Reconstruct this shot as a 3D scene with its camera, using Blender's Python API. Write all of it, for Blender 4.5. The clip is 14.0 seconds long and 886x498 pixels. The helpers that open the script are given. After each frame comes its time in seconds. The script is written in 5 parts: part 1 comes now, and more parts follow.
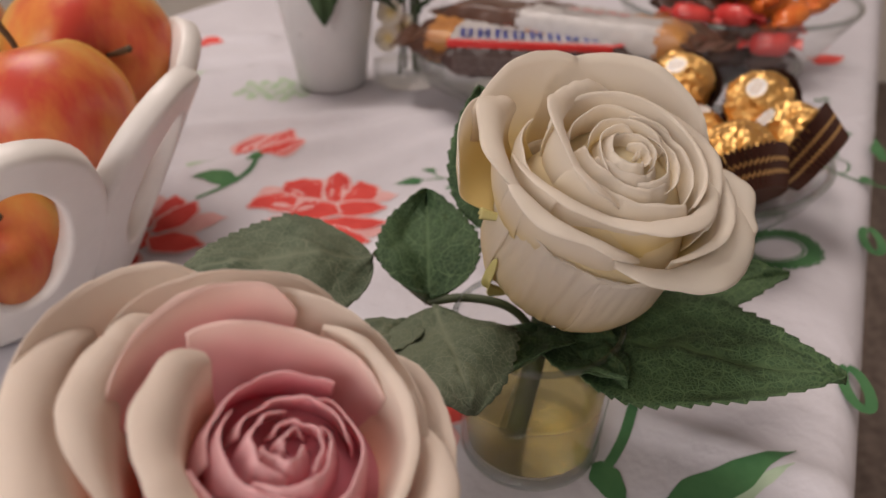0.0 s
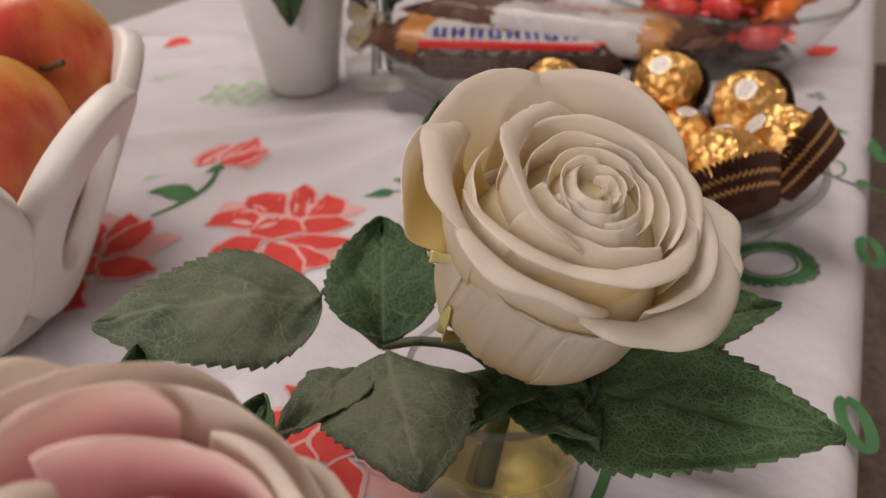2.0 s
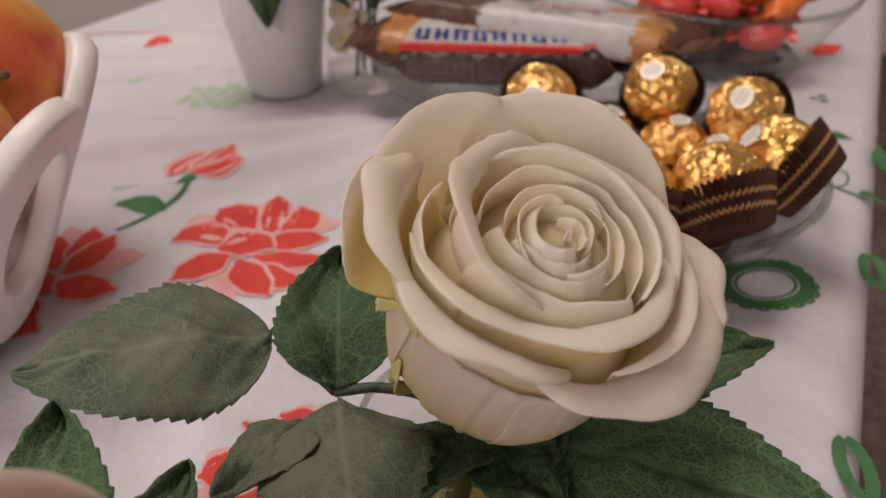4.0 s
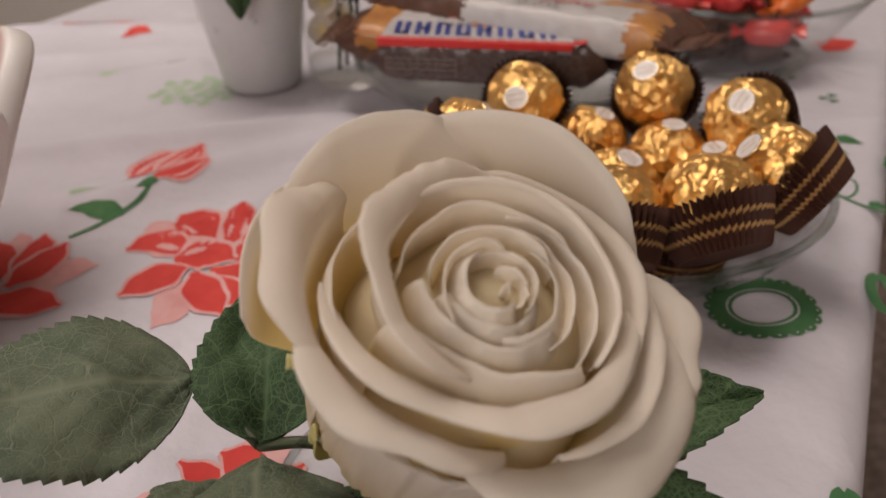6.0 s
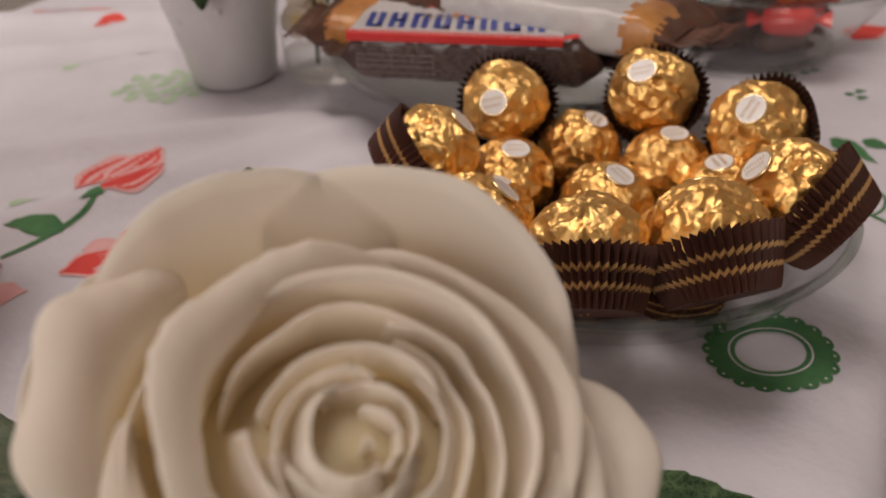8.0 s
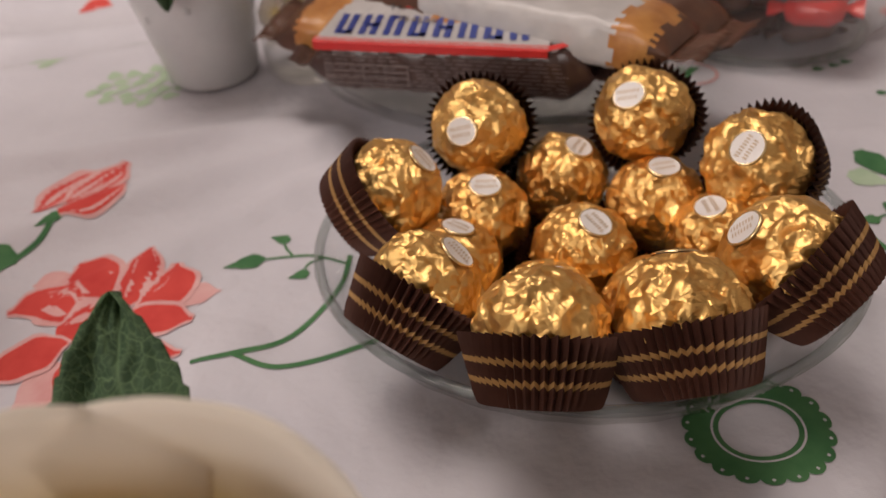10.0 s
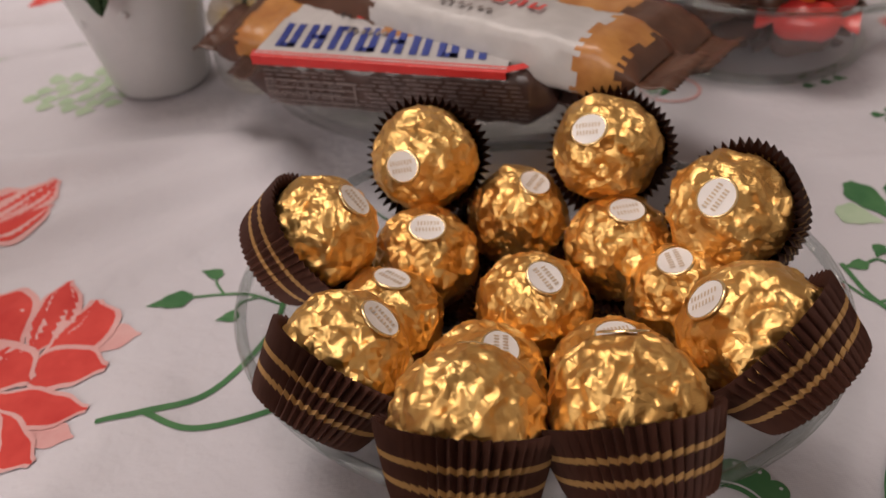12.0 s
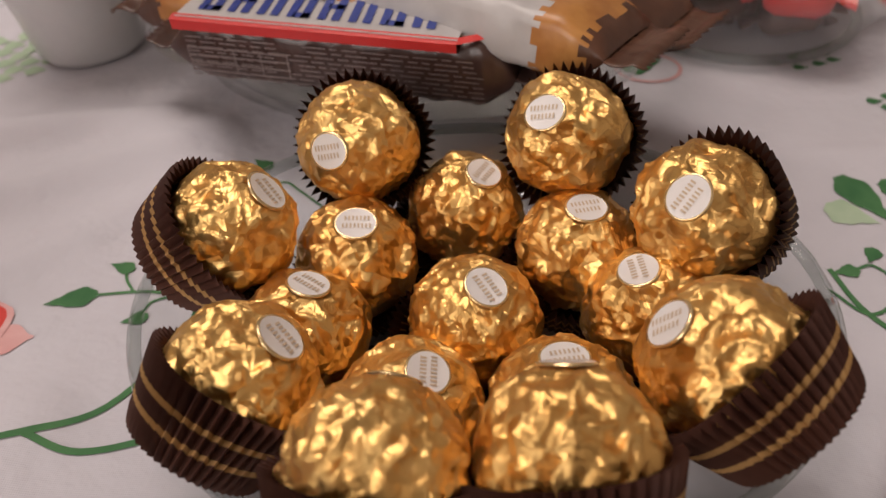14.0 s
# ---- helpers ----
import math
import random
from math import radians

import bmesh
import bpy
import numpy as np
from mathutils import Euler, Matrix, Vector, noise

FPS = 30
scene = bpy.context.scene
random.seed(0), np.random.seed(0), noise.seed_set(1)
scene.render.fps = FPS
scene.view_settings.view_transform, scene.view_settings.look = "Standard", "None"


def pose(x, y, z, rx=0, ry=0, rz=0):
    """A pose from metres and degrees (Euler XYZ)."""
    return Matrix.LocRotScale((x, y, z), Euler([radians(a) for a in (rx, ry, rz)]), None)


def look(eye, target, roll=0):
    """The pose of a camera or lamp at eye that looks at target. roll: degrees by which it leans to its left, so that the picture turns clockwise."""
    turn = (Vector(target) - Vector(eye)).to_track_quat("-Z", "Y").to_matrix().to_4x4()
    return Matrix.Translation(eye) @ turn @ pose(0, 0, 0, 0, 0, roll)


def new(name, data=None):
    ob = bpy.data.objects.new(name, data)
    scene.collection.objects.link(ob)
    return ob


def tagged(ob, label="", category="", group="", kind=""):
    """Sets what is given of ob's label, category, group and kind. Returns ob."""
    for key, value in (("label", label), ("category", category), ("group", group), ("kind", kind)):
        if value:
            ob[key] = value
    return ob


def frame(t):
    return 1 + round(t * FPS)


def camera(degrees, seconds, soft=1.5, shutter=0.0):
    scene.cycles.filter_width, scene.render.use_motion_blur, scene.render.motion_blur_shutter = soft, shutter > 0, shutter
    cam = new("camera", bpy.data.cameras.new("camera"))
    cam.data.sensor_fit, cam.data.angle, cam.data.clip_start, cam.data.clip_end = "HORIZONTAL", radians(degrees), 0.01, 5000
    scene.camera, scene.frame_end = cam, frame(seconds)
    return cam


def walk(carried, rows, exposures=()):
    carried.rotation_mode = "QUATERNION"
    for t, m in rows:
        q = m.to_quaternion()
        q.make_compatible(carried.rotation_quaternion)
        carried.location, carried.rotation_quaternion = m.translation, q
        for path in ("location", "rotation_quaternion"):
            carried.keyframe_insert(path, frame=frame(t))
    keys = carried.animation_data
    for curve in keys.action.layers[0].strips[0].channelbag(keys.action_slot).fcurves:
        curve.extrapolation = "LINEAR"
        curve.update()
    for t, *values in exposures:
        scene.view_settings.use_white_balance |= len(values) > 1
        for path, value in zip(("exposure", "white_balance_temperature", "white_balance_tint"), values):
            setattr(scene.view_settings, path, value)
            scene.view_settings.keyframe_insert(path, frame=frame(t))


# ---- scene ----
cam = camera(61.16, 14.0)
PATH = [
    (0.0, (0.02233, 0.01139, 0.17119), (0.01722, 0.86025, -0.35739), -0.55),
    (0.5, (0.02556, 0.01840, 0.17177), (0.01851, 0.86416, -0.36175), -0.81),
    (1.0, (0.02898, 0.02520, 0.17139), (0.02447, 0.86931, -0.36475), -1.09),
    (1.5, (0.03113, 0.03069, 0.17063), (0.02880, 0.87269, -0.36884), -1.30),
    (2.0, (0.03370, 0.03645, 0.17071), (0.03232, 0.87664, -0.37158), -1.46),
    (2.5, (0.03699, 0.04086, 0.17101), (0.03468, 0.87964, -0.37346), -1.59),
    (3.0, (0.04001, 0.04512, 0.17081), (0.03580, 0.88167, -0.37706), -1.71),
    (5.5, (0.05504, 0.07633, 0.16794), (0.03681, 0.90302, -0.39443), -1.66),
    (6.0, (0.05953, 0.08147, 0.16599), (0.03750, 0.90487, -0.40104), -1.73),
    (6.5, (0.06260, 0.08735, 0.16420), (0.03671, 0.90850, -0.40592), -1.95),
    (7.0, (0.06648, 0.09652, 0.16321), (0.03274, 0.91253, -0.41385), -2.21),
    (7.5, (0.07149, 0.10806, 0.16155), (0.02827, 0.91930, -0.42156), -2.44),
    (8.0, (0.07834, 0.11879, 0.16005), (0.02617, 0.92444, -0.43004), -2.78),
    (10.3, (0.10530, 0.16366, 0.17135), (-0.00537, 0.91711, -0.47678), -5.62),
    (10.5, (0.10731, 0.16714, 0.17141), (-0.00402, 0.92037, -0.47685), -5.56),
    (11.0, (0.11201, 0.17484, 0.17342), (-0.00009, 0.92377, -0.47968), -5.40),
    (11.5, (0.11487, 0.18277, 0.17254), (0.00405, 0.92651, -0.48668), -5.19),
    (12.0, (0.11709, 0.19024, 0.16828), (0.00963, 0.93000, -0.49595), -4.92),
    (12.5, (0.11992, 0.19686, 0.16273), (0.01516, 0.93103, -0.50810), -4.65),
    (13.0, (0.12199, 0.20333, 0.15741), (0.02140, 0.93171, -0.52035), -4.24),
    (13.5, (0.12476, 0.21041, 0.15390), (0.03018, 0.93325, -0.53062), -3.79),
    (14.0, (0.12740, 0.21628, 0.15301), (0.03763, 0.93586, -0.53557), -3.17),
]
EXPOSURES = [(0.0, -0.02), (3.0, -0.06), (5.5, -0.15), (8.0, -0.18), (10.5, -0.14), (14.0, -0.10)]
walk(cam, [(t, look(eye, target, roll)) for t, eye, target, roll in PATH], EXPOSURES)
cam.data.dof.use_dof, cam.data.dof.focus_distance, cam.data.dof.aperture_fstop = True, 0.165, 16.0

# ---- light: one ceiling lamp and an added fill lamp ----
world = bpy.data.worlds.new("room_air")
scene.world = world
world.use_nodes = True
world.node_tree.nodes["Background"].inputs[0].default_value = (0.75, 0.72, 0.70, 1)
world.node_tree.nodes["Background"].inputs[1].default_value = 0.25
scene.view_settings.exposure = 0.0


def area_lamp(name, eye, target, size, watts, colour):
    data = bpy.data.lights.new(name, "AREA")
    data.shape, data.size, data.energy, data.color = "DISK", size, watts, colour
    ob = new(name, data)
    ob.matrix_world = look(eye, target)
    return ob


area_lamp("ceiling_lamp_light", (-0.30, 0.70, 1.45), (0.05, 0.3, 0.0), 0.9, 13.5, (1.0, 0.875, 0.81))
# Added fill: a bare disc inside the south wall, with no window behind it.
area_lamp("fill_light", (-0.95, -1.30, 0.72), (0.03, 0.25, 0.1), 1.5, 28.5, (1.0, 0.92, 0.885))


# ---- materials ----
def nodes_of(name):
    m = bpy.data.materials.new(name)
    m.use_nodes = True
    t = m.node_tree
    return m, t, t.nodes["Principled BSDF"]


def add(t, kind, **values):
    n = t.nodes.new(kind)
    for key, v in values.items():
        n.inputs[key].default_value = v
    return n


def ramp(t, fac, stops):
    r = t.nodes.new("ShaderNodeValToRGB")
    e = r.color_ramp.elements
    while len(e) < len(stops):
        e.new(0.5)
    for el, (p, c) in zip(e, stops):
        el.position, el.color = p, (*c, 1)
    t.links.new(fac, r.inputs[0])
    return r.outputs[0]


def coords(t, scale=(1, 1, 1)):
    c = t.nodes.new("ShaderNodeTexCoord")
    m = t.nodes.new("ShaderNodeMapping")
    m.inputs["Scale"].default_value = scale
    t.links.new(c.outputs["Object"], m.inputs[0])
    return m.outputs[0]


def surface(name, a, b, rough=0.6, metal=0.0, grain=300.0, large=25.0, bump=0.15, dist=0.0004, spread=0.25, **more):
    """A two-scale surface: colours a to b by broad noise, fine grain in colour and relief."""
    m, t, p = nodes_of(name)
    v = coords(t)
    n1 = add(t, "ShaderNodeTexNoise", Scale=large, Detail=4.0)
    n2 = add(t, "ShaderNodeTexNoise", Scale=grain, Detail=5.0)
    for n in (n1, n2):
        t.links.new(v, n.inputs["Vector"])
    mix = add(t, "ShaderNodeMath")
    mix.operation = "MULTIPLY_ADD"
    mix.inputs[1].default_value = spread
    t.links.new(n2.outputs[0], mix.inputs[0])
    t.links.new(n1.outputs[0], mix.inputs[2])
    lo = 0.5 + spread * 0.5
    t.links.new(ramp(t, mix.outputs[0], [(lo - 0.2, a), (lo + 0.2, b)]), p.inputs["Base Color"])
    bp = add(t, "ShaderNodeBump", Strength=bump, Distance=dist)
    t.links.new(n2.outputs[0], bp.inputs["Height"])
    t.links.new(bp.outputs[0], p.inputs["Normal"])
    p.inputs["Roughness"].default_value = rough
    p.inputs["Metallic"].default_value = metal
    for key, val in more.items():
        p.inputs[key.replace("_", " ")].default_value = val
    return m


def cotton():
    m, t, p = nodes_of("white_cotton")
    v = coords(t)
    n1 = add(t, "ShaderNodeTexNoise", Scale=14.0, Detail=5.0)
    t.links.new(v, n1.inputs["Vector"])
    t.links.new(ramp(t, n1.outputs[0], [(0.3, (0.54, 0.518, 0.562)), (0.7, (0.615, 0.592, 0.638))]), p.inputs["Base Color"])
    w1 = add(t, "ShaderNodeTexWave", Scale=620.0, Distortion=0.6)
    w2 = add(t, "ShaderNodeTexWave", Scale=620.0, Distortion=0.6)
    w2.bands_direction = "Y"
    for w in (w1, w2):
        t.links.new(v, w.inputs["Vector"])
    s = add(t, "ShaderNodeMath")
    t.links.new(w1.outputs[1], s.inputs[0])
    t.links.new(w2.outputs[1], s.inputs[1])
    n2 = add(t, "ShaderNodeTexNoise", Scale=60.0, Detail=4.0)
    t.links.new(v, n2.inputs["Vector"])
    b1 = add(t, "ShaderNodeBump", Strength=0.12, Distance=0.0002)
    t.links.new(s.outputs[0], b1.inputs["Height"])
    b2 = add(t, "ShaderNodeBump", Strength=0.6, Distance=0.0030)
    t.links.new(n2.outputs[0], b2.inputs["Height"])
    t.links.new(b1.outputs[0], b2.inputs["Normal"])
    t.links.new(b2.outputs[0], p.inputs["Normal"])
    p.inputs["Roughness"].default_value = 0.85
    return m


def petal_cloth(name, rim, mid, deep, trans=0.25):
    """Woven artificial petal: the dye runs from rim to base along the attribute 'along'."""
    m, t, p = nodes_of(name)
    at = t.nodes.new("ShaderNodeAttribute")
    at.attribute_name = "along"
    v = coords(t)
    n = add(t, "ShaderNodeTexNoise", Scale=90.0, Detail=4.0)
    t.links.new(v, n.inputs["Vector"])
    s = add(t, "ShaderNodeMath")
    s.operation = "MULTIPLY_ADD"
    s.inputs[1].default_value = 0.16
    t.links.new(n.outputs[0], s.inputs[0])
    t.links.new(at.outputs["Fac"], s.inputs[2])
    col = ramp(t, s.outputs[0], [(0.30, deep), (0.72, mid), (1.0, rim)])
    t.links.new(col, p.inputs["Base Color"])
    w1 = add(t, "ShaderNodeTexWave", Scale=900.0, Distortion=0.5)
    w2 = add(t, "ShaderNodeTexWave", Scale=900.0, Distortion=0.5)
    w2.bands_direction = "Z"
    n2 = add(t, "ShaderNodeTexNoise", Scale=240.0, Detail=5.0)
    for w in (w1, w2, n2):
        t.links.new(v, w.inputs["Vector"])
    sm = add(t, "ShaderNodeMath")
    t.links.new(w1.outputs[1], sm.inputs[0])
    t.links.new(w2.outputs[1], sm.inputs[1])
    b1 = add(t, "ShaderNodeBump", Strength=0.12, Distance=0.0002)
    t.links.new(sm.outputs[0], b1.inputs["Height"])
    b2 = add(t, "ShaderNodeBump", Strength=0.2, Distance=0.0005)
    t.links.new(n2.outputs[0], b2.inputs["Height"])
    t.links.new(b1.outputs[0], b2.inputs["Normal"])
    t.links.new(b2.outputs[0], p.inputs["Normal"])
    p.inputs["Roughness"].default_value = 0.8
    tr = add(t, "ShaderNodeBsdfTranslucent")
    t.links.new(col, tr.inputs["Color"])
    mx = add(t, "ShaderNodeMixShader")
    mx.inputs[0].default_value = trans
    t.links.new(p.outputs[0], mx.inputs[1])
    t.links.new(tr.outputs[0], mx.inputs[2])
    t.links.new(mx.outputs[0], t.nodes["Material Output"].inputs[0])
    return m


def leaf_cloth(name, dark, light, vein, width=0.05, cells=620.0):
    m, t, p = nodes_of(name)
    v = coords(t)
    wob = add(t, "ShaderNodeTexNoise", Scale=300.0, Detail=2.0)
    t.links.new(v, wob.inputs["Vector"])
    mixv = t.nodes.new("ShaderNodeMix")
    mixv.data_type = "VECTOR"
    mixv.inputs[0].default_value = 0.002
    t.links.new(v, mixv.inputs[4])
    t.links.new(wob.outputs[1], mixv.inputs[5])
    vo = add(t, "ShaderNodeTexVoronoi", Scale=cells)
    vo.feature = "DISTANCE_TO_EDGE"
    t.links.new(mixv.outputs[1], vo.inputs["Vector"])
    vb = add(t, "ShaderNodeTexVoronoi", Scale=cells * 0.22)
    vb.feature = "DISTANCE_TO_EDGE"
    t.links.new(mixv.outputs[1], vb.inputs["Vector"])
    n = add(t, "ShaderNodeTexNoise", Scale=55.0, Detail=5.0)
    t.links.new(v, n.inputs["Vector"])
    base = ramp(t, n.outputs[0], [(0.33, dark), (0.68, light)])
    f1 = ramp(t, vo.outputs[0], [(width, (0.65, 0.65, 0.65)), (width * 3.2, (0, 0, 0))])
    f2 = ramp(t, vb.outputs[0], [(width * 0.35, (1, 1, 1)), (width * 0.8, (0, 0, 0))])
    m0 = t.nodes.new("ShaderNodeMath")
    m0.operation = "MAXIMUM"
    t.links.new(f1, m0.inputs[0])
    t.links.new(f2, m0.inputs[1])
    at = t.nodes.new("ShaderNodeAttribute")
    at.attribute_name = "along"
    mx = t.nodes.new("ShaderNodeMath")
    mx.operation = "MAXIMUM"
    t.links.new(m0.outputs[0], mx.inputs[0])
    t.links.new(at.outputs["Fac"], mx.inputs[1])
    c = t.nodes.new("ShaderNodeMix")
    c.data_type = "RGBA"
    t.links.new(mx.outputs[0], c.inputs[0])
    t.links.new(base, c.inputs[6])
    c.inputs[7].default_value = (*vein, 1)
    t.links.new(c.outputs[2], p.inputs["Base Color"])
    b = add(t, "ShaderNodeBump", Strength=0.5, Distance=0.0004)
    b.invert = True
    t.links.new(mx.outputs[0], b.inputs["Height"])
    t.links.new(b.outputs[0], p.inputs["Normal"])
    p.inputs["Roughness"].default_value = 0.75
    return m


def clear_glass(name, tint=(0.98, 0.985, 0.982), gloss=1.0):
    m, t, p = nodes_of(name)
    t.nodes.remove(p)
    tr = add(t, "ShaderNodeBsdfTransparent", Color=(*tint, 1))
    gl = add(t, "ShaderNodeBsdfGlossy", Roughness=0.03)
    lw = add(t, "ShaderNodeLayerWeight", Blend=0.5)
    pw = add(t, "ShaderNodeMath")
    pw.operation = "POWER"
    pw.inputs[1].default_value = 3.5
    t.links.new(lw.outputs["Facing"], pw.inputs[0])
    k = add(t, "ShaderNodeMath")
    k.operation = "MULTIPLY_ADD"
    k.use_clamp = True
    k.inputs[1].default_value, k.inputs[2].default_value = 0.75 * gloss, 0.04
    t.links.new(pw.outputs[0], k.inputs[0])
    mx = add(t, "ShaderNodeMixShader")
    t.links.new(k.outputs[0], mx.inputs[0])
    t.links.new(tr.outputs[0], mx.inputs[1])
    t.links.new(gl.outputs[0], mx.inputs[2])
    t.links.new(mx.outputs[0], t.nodes["Material Output"].inputs[0])
    return m


def still_water():
    m, t, p = nodes_of("yellowed_water")
    p.inputs["Base Color"].default_value = (0.96, 0.87, 0.50, 1)
    p.inputs["Transmission Weight"].default_value = 1.0
    p.inputs["IOR"].default_value = 1.33
    p.inputs["Roughness"].default_value = 0.02
    tr = add(t, "ShaderNodeBsdfTransparent", Color=(0.97, 0.89, 0.55, 1))
    mx = add(t, "ShaderNodeMixShader")
    mx.inputs[0].default_value = 0.4
    t.links.new(p.outputs[0], mx.inputs[1])
    t.links.new(tr.outputs[0], mx.inputs[2])
    t.links.new(mx.outputs[0], t.nodes["Material Output"].inputs[0])
    return m


def gold_foil():
    m, t, p = nodes_of("gold_foil")
    v = coords(t)
    info = t.nodes.new("ShaderNodeObjectInfo")
    n = add(t, "ShaderNodeTexNoise", Scale=160.0, Detail=4.0)
    t.links.new(v, n.inputs["Vector"])
    s = add(t, "ShaderNodeMath")
    s.operation = "MULTIPLY_ADD"
    s.inputs[1].default_value = 0.15
    t.links.new(info.outputs["Random"], s.inputs[0])
    t.links.new(n.outputs[0], s.inputs[2])
    t.links.new(ramp(t, s.outputs[0], [(0.35, (0.82, 0.46, 0.14)), (0.75, (0.88, 0.57, 0.215))]), p.inputs["Base Color"])
    p.inputs["Metallic"].default_value = 1.0
    p.inputs["Roughness"].default_value = 0.40
    w = add(t, "ShaderNodeTexWave", Scale=1100.0, Distortion=0.3)
    w.bands_direction = "DIAGONAL"
    t.links.new(v, w.inputs["Vector"])
    n3 = add(t, "ShaderNodeTexNoise", Scale=420.0, Detail=6.0)
    t.links.new(v, n3.inputs["Vector"])
    b2 = add(t, "ShaderNodeBump", Strength=0.18, Distance=0.0002)
    t.links.new(w.outputs[1], b2.inputs["Height"])
    warp = add(t, "ShaderNodeTexNoise", Scale=130.0, Detail=2.0)
    t.links.new(v, warp.inputs["Vector"])
    bent = t.nodes.new("ShaderNodeVectorMath")
    bent.operation = "MULTIPLY_ADD"
    bent.inputs[1].default_value = (0.005, 0.005, 0.005)
    t.links.new(warp.outputs[1], bent.inputs[0])
    t.links.new(v, bent.inputs[2])
    for scale, tilt in ((110.0, 0.55), (240.0, 0.68), (480.0, 0.40)):
        vo = add(t, "ShaderNodeTexVoronoi", Scale=scale)
        t.links.new(bent.outputs[0], vo.inputs["Vector"])
        away, lean, dot = (t.nodes.new("ShaderNodeVectorMath") for _ in range(3))
        away.operation, lean.operation, dot.operation = "SUBTRACT", "SUBTRACT", "DOT_PRODUCT"
        t.links.new(bent.outputs[0], away.inputs[0])
        t.links.new(vo.outputs["Position"], away.inputs[1])
        t.links.new(vo.outputs["Color"], lean.inputs[0])
        lean.inputs[1].default_value = (0.5, 0.5, 0.5)
        t.links.new(away.outputs[0], dot.inputs[0])
        t.links.new(lean.outputs[0], dot.inputs[1])
        bf = add(t, "ShaderNodeBump", Strength=1.0, Distance=tilt)
        t.links.new(dot.outputs["Value"], bf.inputs["Height"])
        t.links.new(b2.outputs[0], bf.inputs["Normal"])
        b2 = bf
    b3 = add(t, "ShaderNodeBump", Strength=0.3, Distance=0.0004)
    t.links.new(n3.outputs[0], b3.inputs["Height"])
    t.links.new(b2.outputs[0], b3.inputs["Normal"])
    t.links.new(b3.outputs[0], p.inputs["Normal"])
    return m


def apple_skin():
    m, t, p = nodes_of("apple_skin")
    v = coords(t, (1, 1, 0.35))
    n = add(t, "ShaderNodeTexNoise", Scale=26.0, Detail=5.0, Roughness=0.6)
    t.links.new(v, n.inputs["Vector"])
    t.links.new(ramp(t, n.outputs[0], [(0.38, (0.62, 0.36, 0.08)), (0.50, (0.60, 0.20, 0.05)), (0.64, (0.48, 0.05, 0.03))]), p.inputs["Base Color"])
    vo = add(t, "ShaderNodeTexVoronoi", Scale=260.0)
    t.links.new(v, vo.inputs["Vector"])
    b = add(t, "ShaderNodeBump", Strength=0.05, Distance=0.0003)
    t.links.new(vo.outputs[0], b.inputs["Height"])
    t.links.new(b.outputs[0], p.inputs["Normal"])
    p.inputs["Roughness"].default_value = 0.32
    return m


COTTON = cotton()
WHITE_PETAL = petal_cloth("white_petal_cloth", (0.87, 0.815, 0.74), (0.88, 0.80, 0.655), (0.90, 0.77, 0.40), 0.58)
PINK_PETAL = petal_cloth("pink_petal_cloth", (0.93, 0.75, 0.70), (0.90, 0.60, 0.60), (0.78, 0.30, 0.34), 0.45)
PINK_HEART = petal_cloth("rose_pink_petal_cloth", (0.90, 0.60, 0.62), (0.85, 0.44, 0.49), (0.70, 0.20, 0.27), 0.45)
CREAM_PETAL = petal_cloth("cream_petal_cloth", (0.83, 0.74, 0.66), (0.83, 0.67, 0.58), (0.80, 0.43, 0.31), 0.45)
GREEN_LEAF = leaf_cloth("green_leaf_cloth", (0.014, 0.040, 0.012), (0.028, 0.070, 0.022), (0.075, 0.13, 0.05), 0.06, 980.0)
DUSTY_LEAF = leaf_cloth("dusty_leaf_cloth", (0.040, 0.064, 0.034), (0.115, 0.140, 0.088), (0.150, 0.172, 0.112), 0.022)
DEEP_LEAF = leaf_cloth("deep_green_leaf_cloth", (0.012, 0.038, 0.01), (0.035, 0.075, 0.025), (0.07, 0.12, 0.05), 0.03)
SEPAL = surface("yellow_green_sepal", (0.52, 0.47, 0.17), (0.64, 0.57, 0.26), 0.7)
STEM = surface("stem_plastic", (0.035, 0.05, 0.02), (0.06, 0.075, 0.03), 0.55)
REDBROWN = surface("red_brown_bud_scale", (0.12, 0.035, 0.02), (0.20, 0.06, 0.03), 0.6)
GLASS = clear_glass("clear_glass")
THICK_GLASS = clear_glass("thick_glass", (0.972, 0.98, 0.976), 1.0)
RIM_GLASS = clear_glass("glass_rim", (0.84, 0.865, 0.855), 1.3)
WATER = still_water()
FOIL = gold_foil()
CUP = surface("brown_waxed_paper", (0.042, 0.014, 0.009), (0.078, 0.028, 0.017), 0.62, bump=0.2, Specular_IOR_Level=0.25)
CUP_GOLD = surface("gold_paper_print", (0.36, 0.20, 0.07), (0.48, 0.28, 0.11), 0.6, Specular_IOR_Level=0.25)
STICKER = surface("white_sticker", (0.72, 0.68, 0.67), (0.78, 0.75, 0.73), 0.45, bump=0.05)
STICKER_RIM = surface("gold_sticker_rim", (0.75, 0.55, 0.28), (0.85, 0.65, 0.36), 0.25, 0.9)
STICKER_INK = surface("sticker_ink", (0.52, 0.40, 0.28), (0.58, 0.45, 0.32), 0.5)
RED_INK = surface("red_print", (0.52, 0.035, 0.03), (0.66, 0.07, 0.055), 0.85, large=60)
ROSE_INK = surface("pale_rose_print", (0.62, 0.30, 0.29), (0.70, 0.42, 0.41), 0.85, large=60)
GREEN_INK = surface("green_print", (0.035, 0.13, 0.045), (0.075, 0.20, 0.075), 0.85, large=60)
PALE_GREEN_INK = surface("pale_green_print", (0.33, 0.45, 0.30), (0.45, 0.55, 0.40), 0.85, large=60)
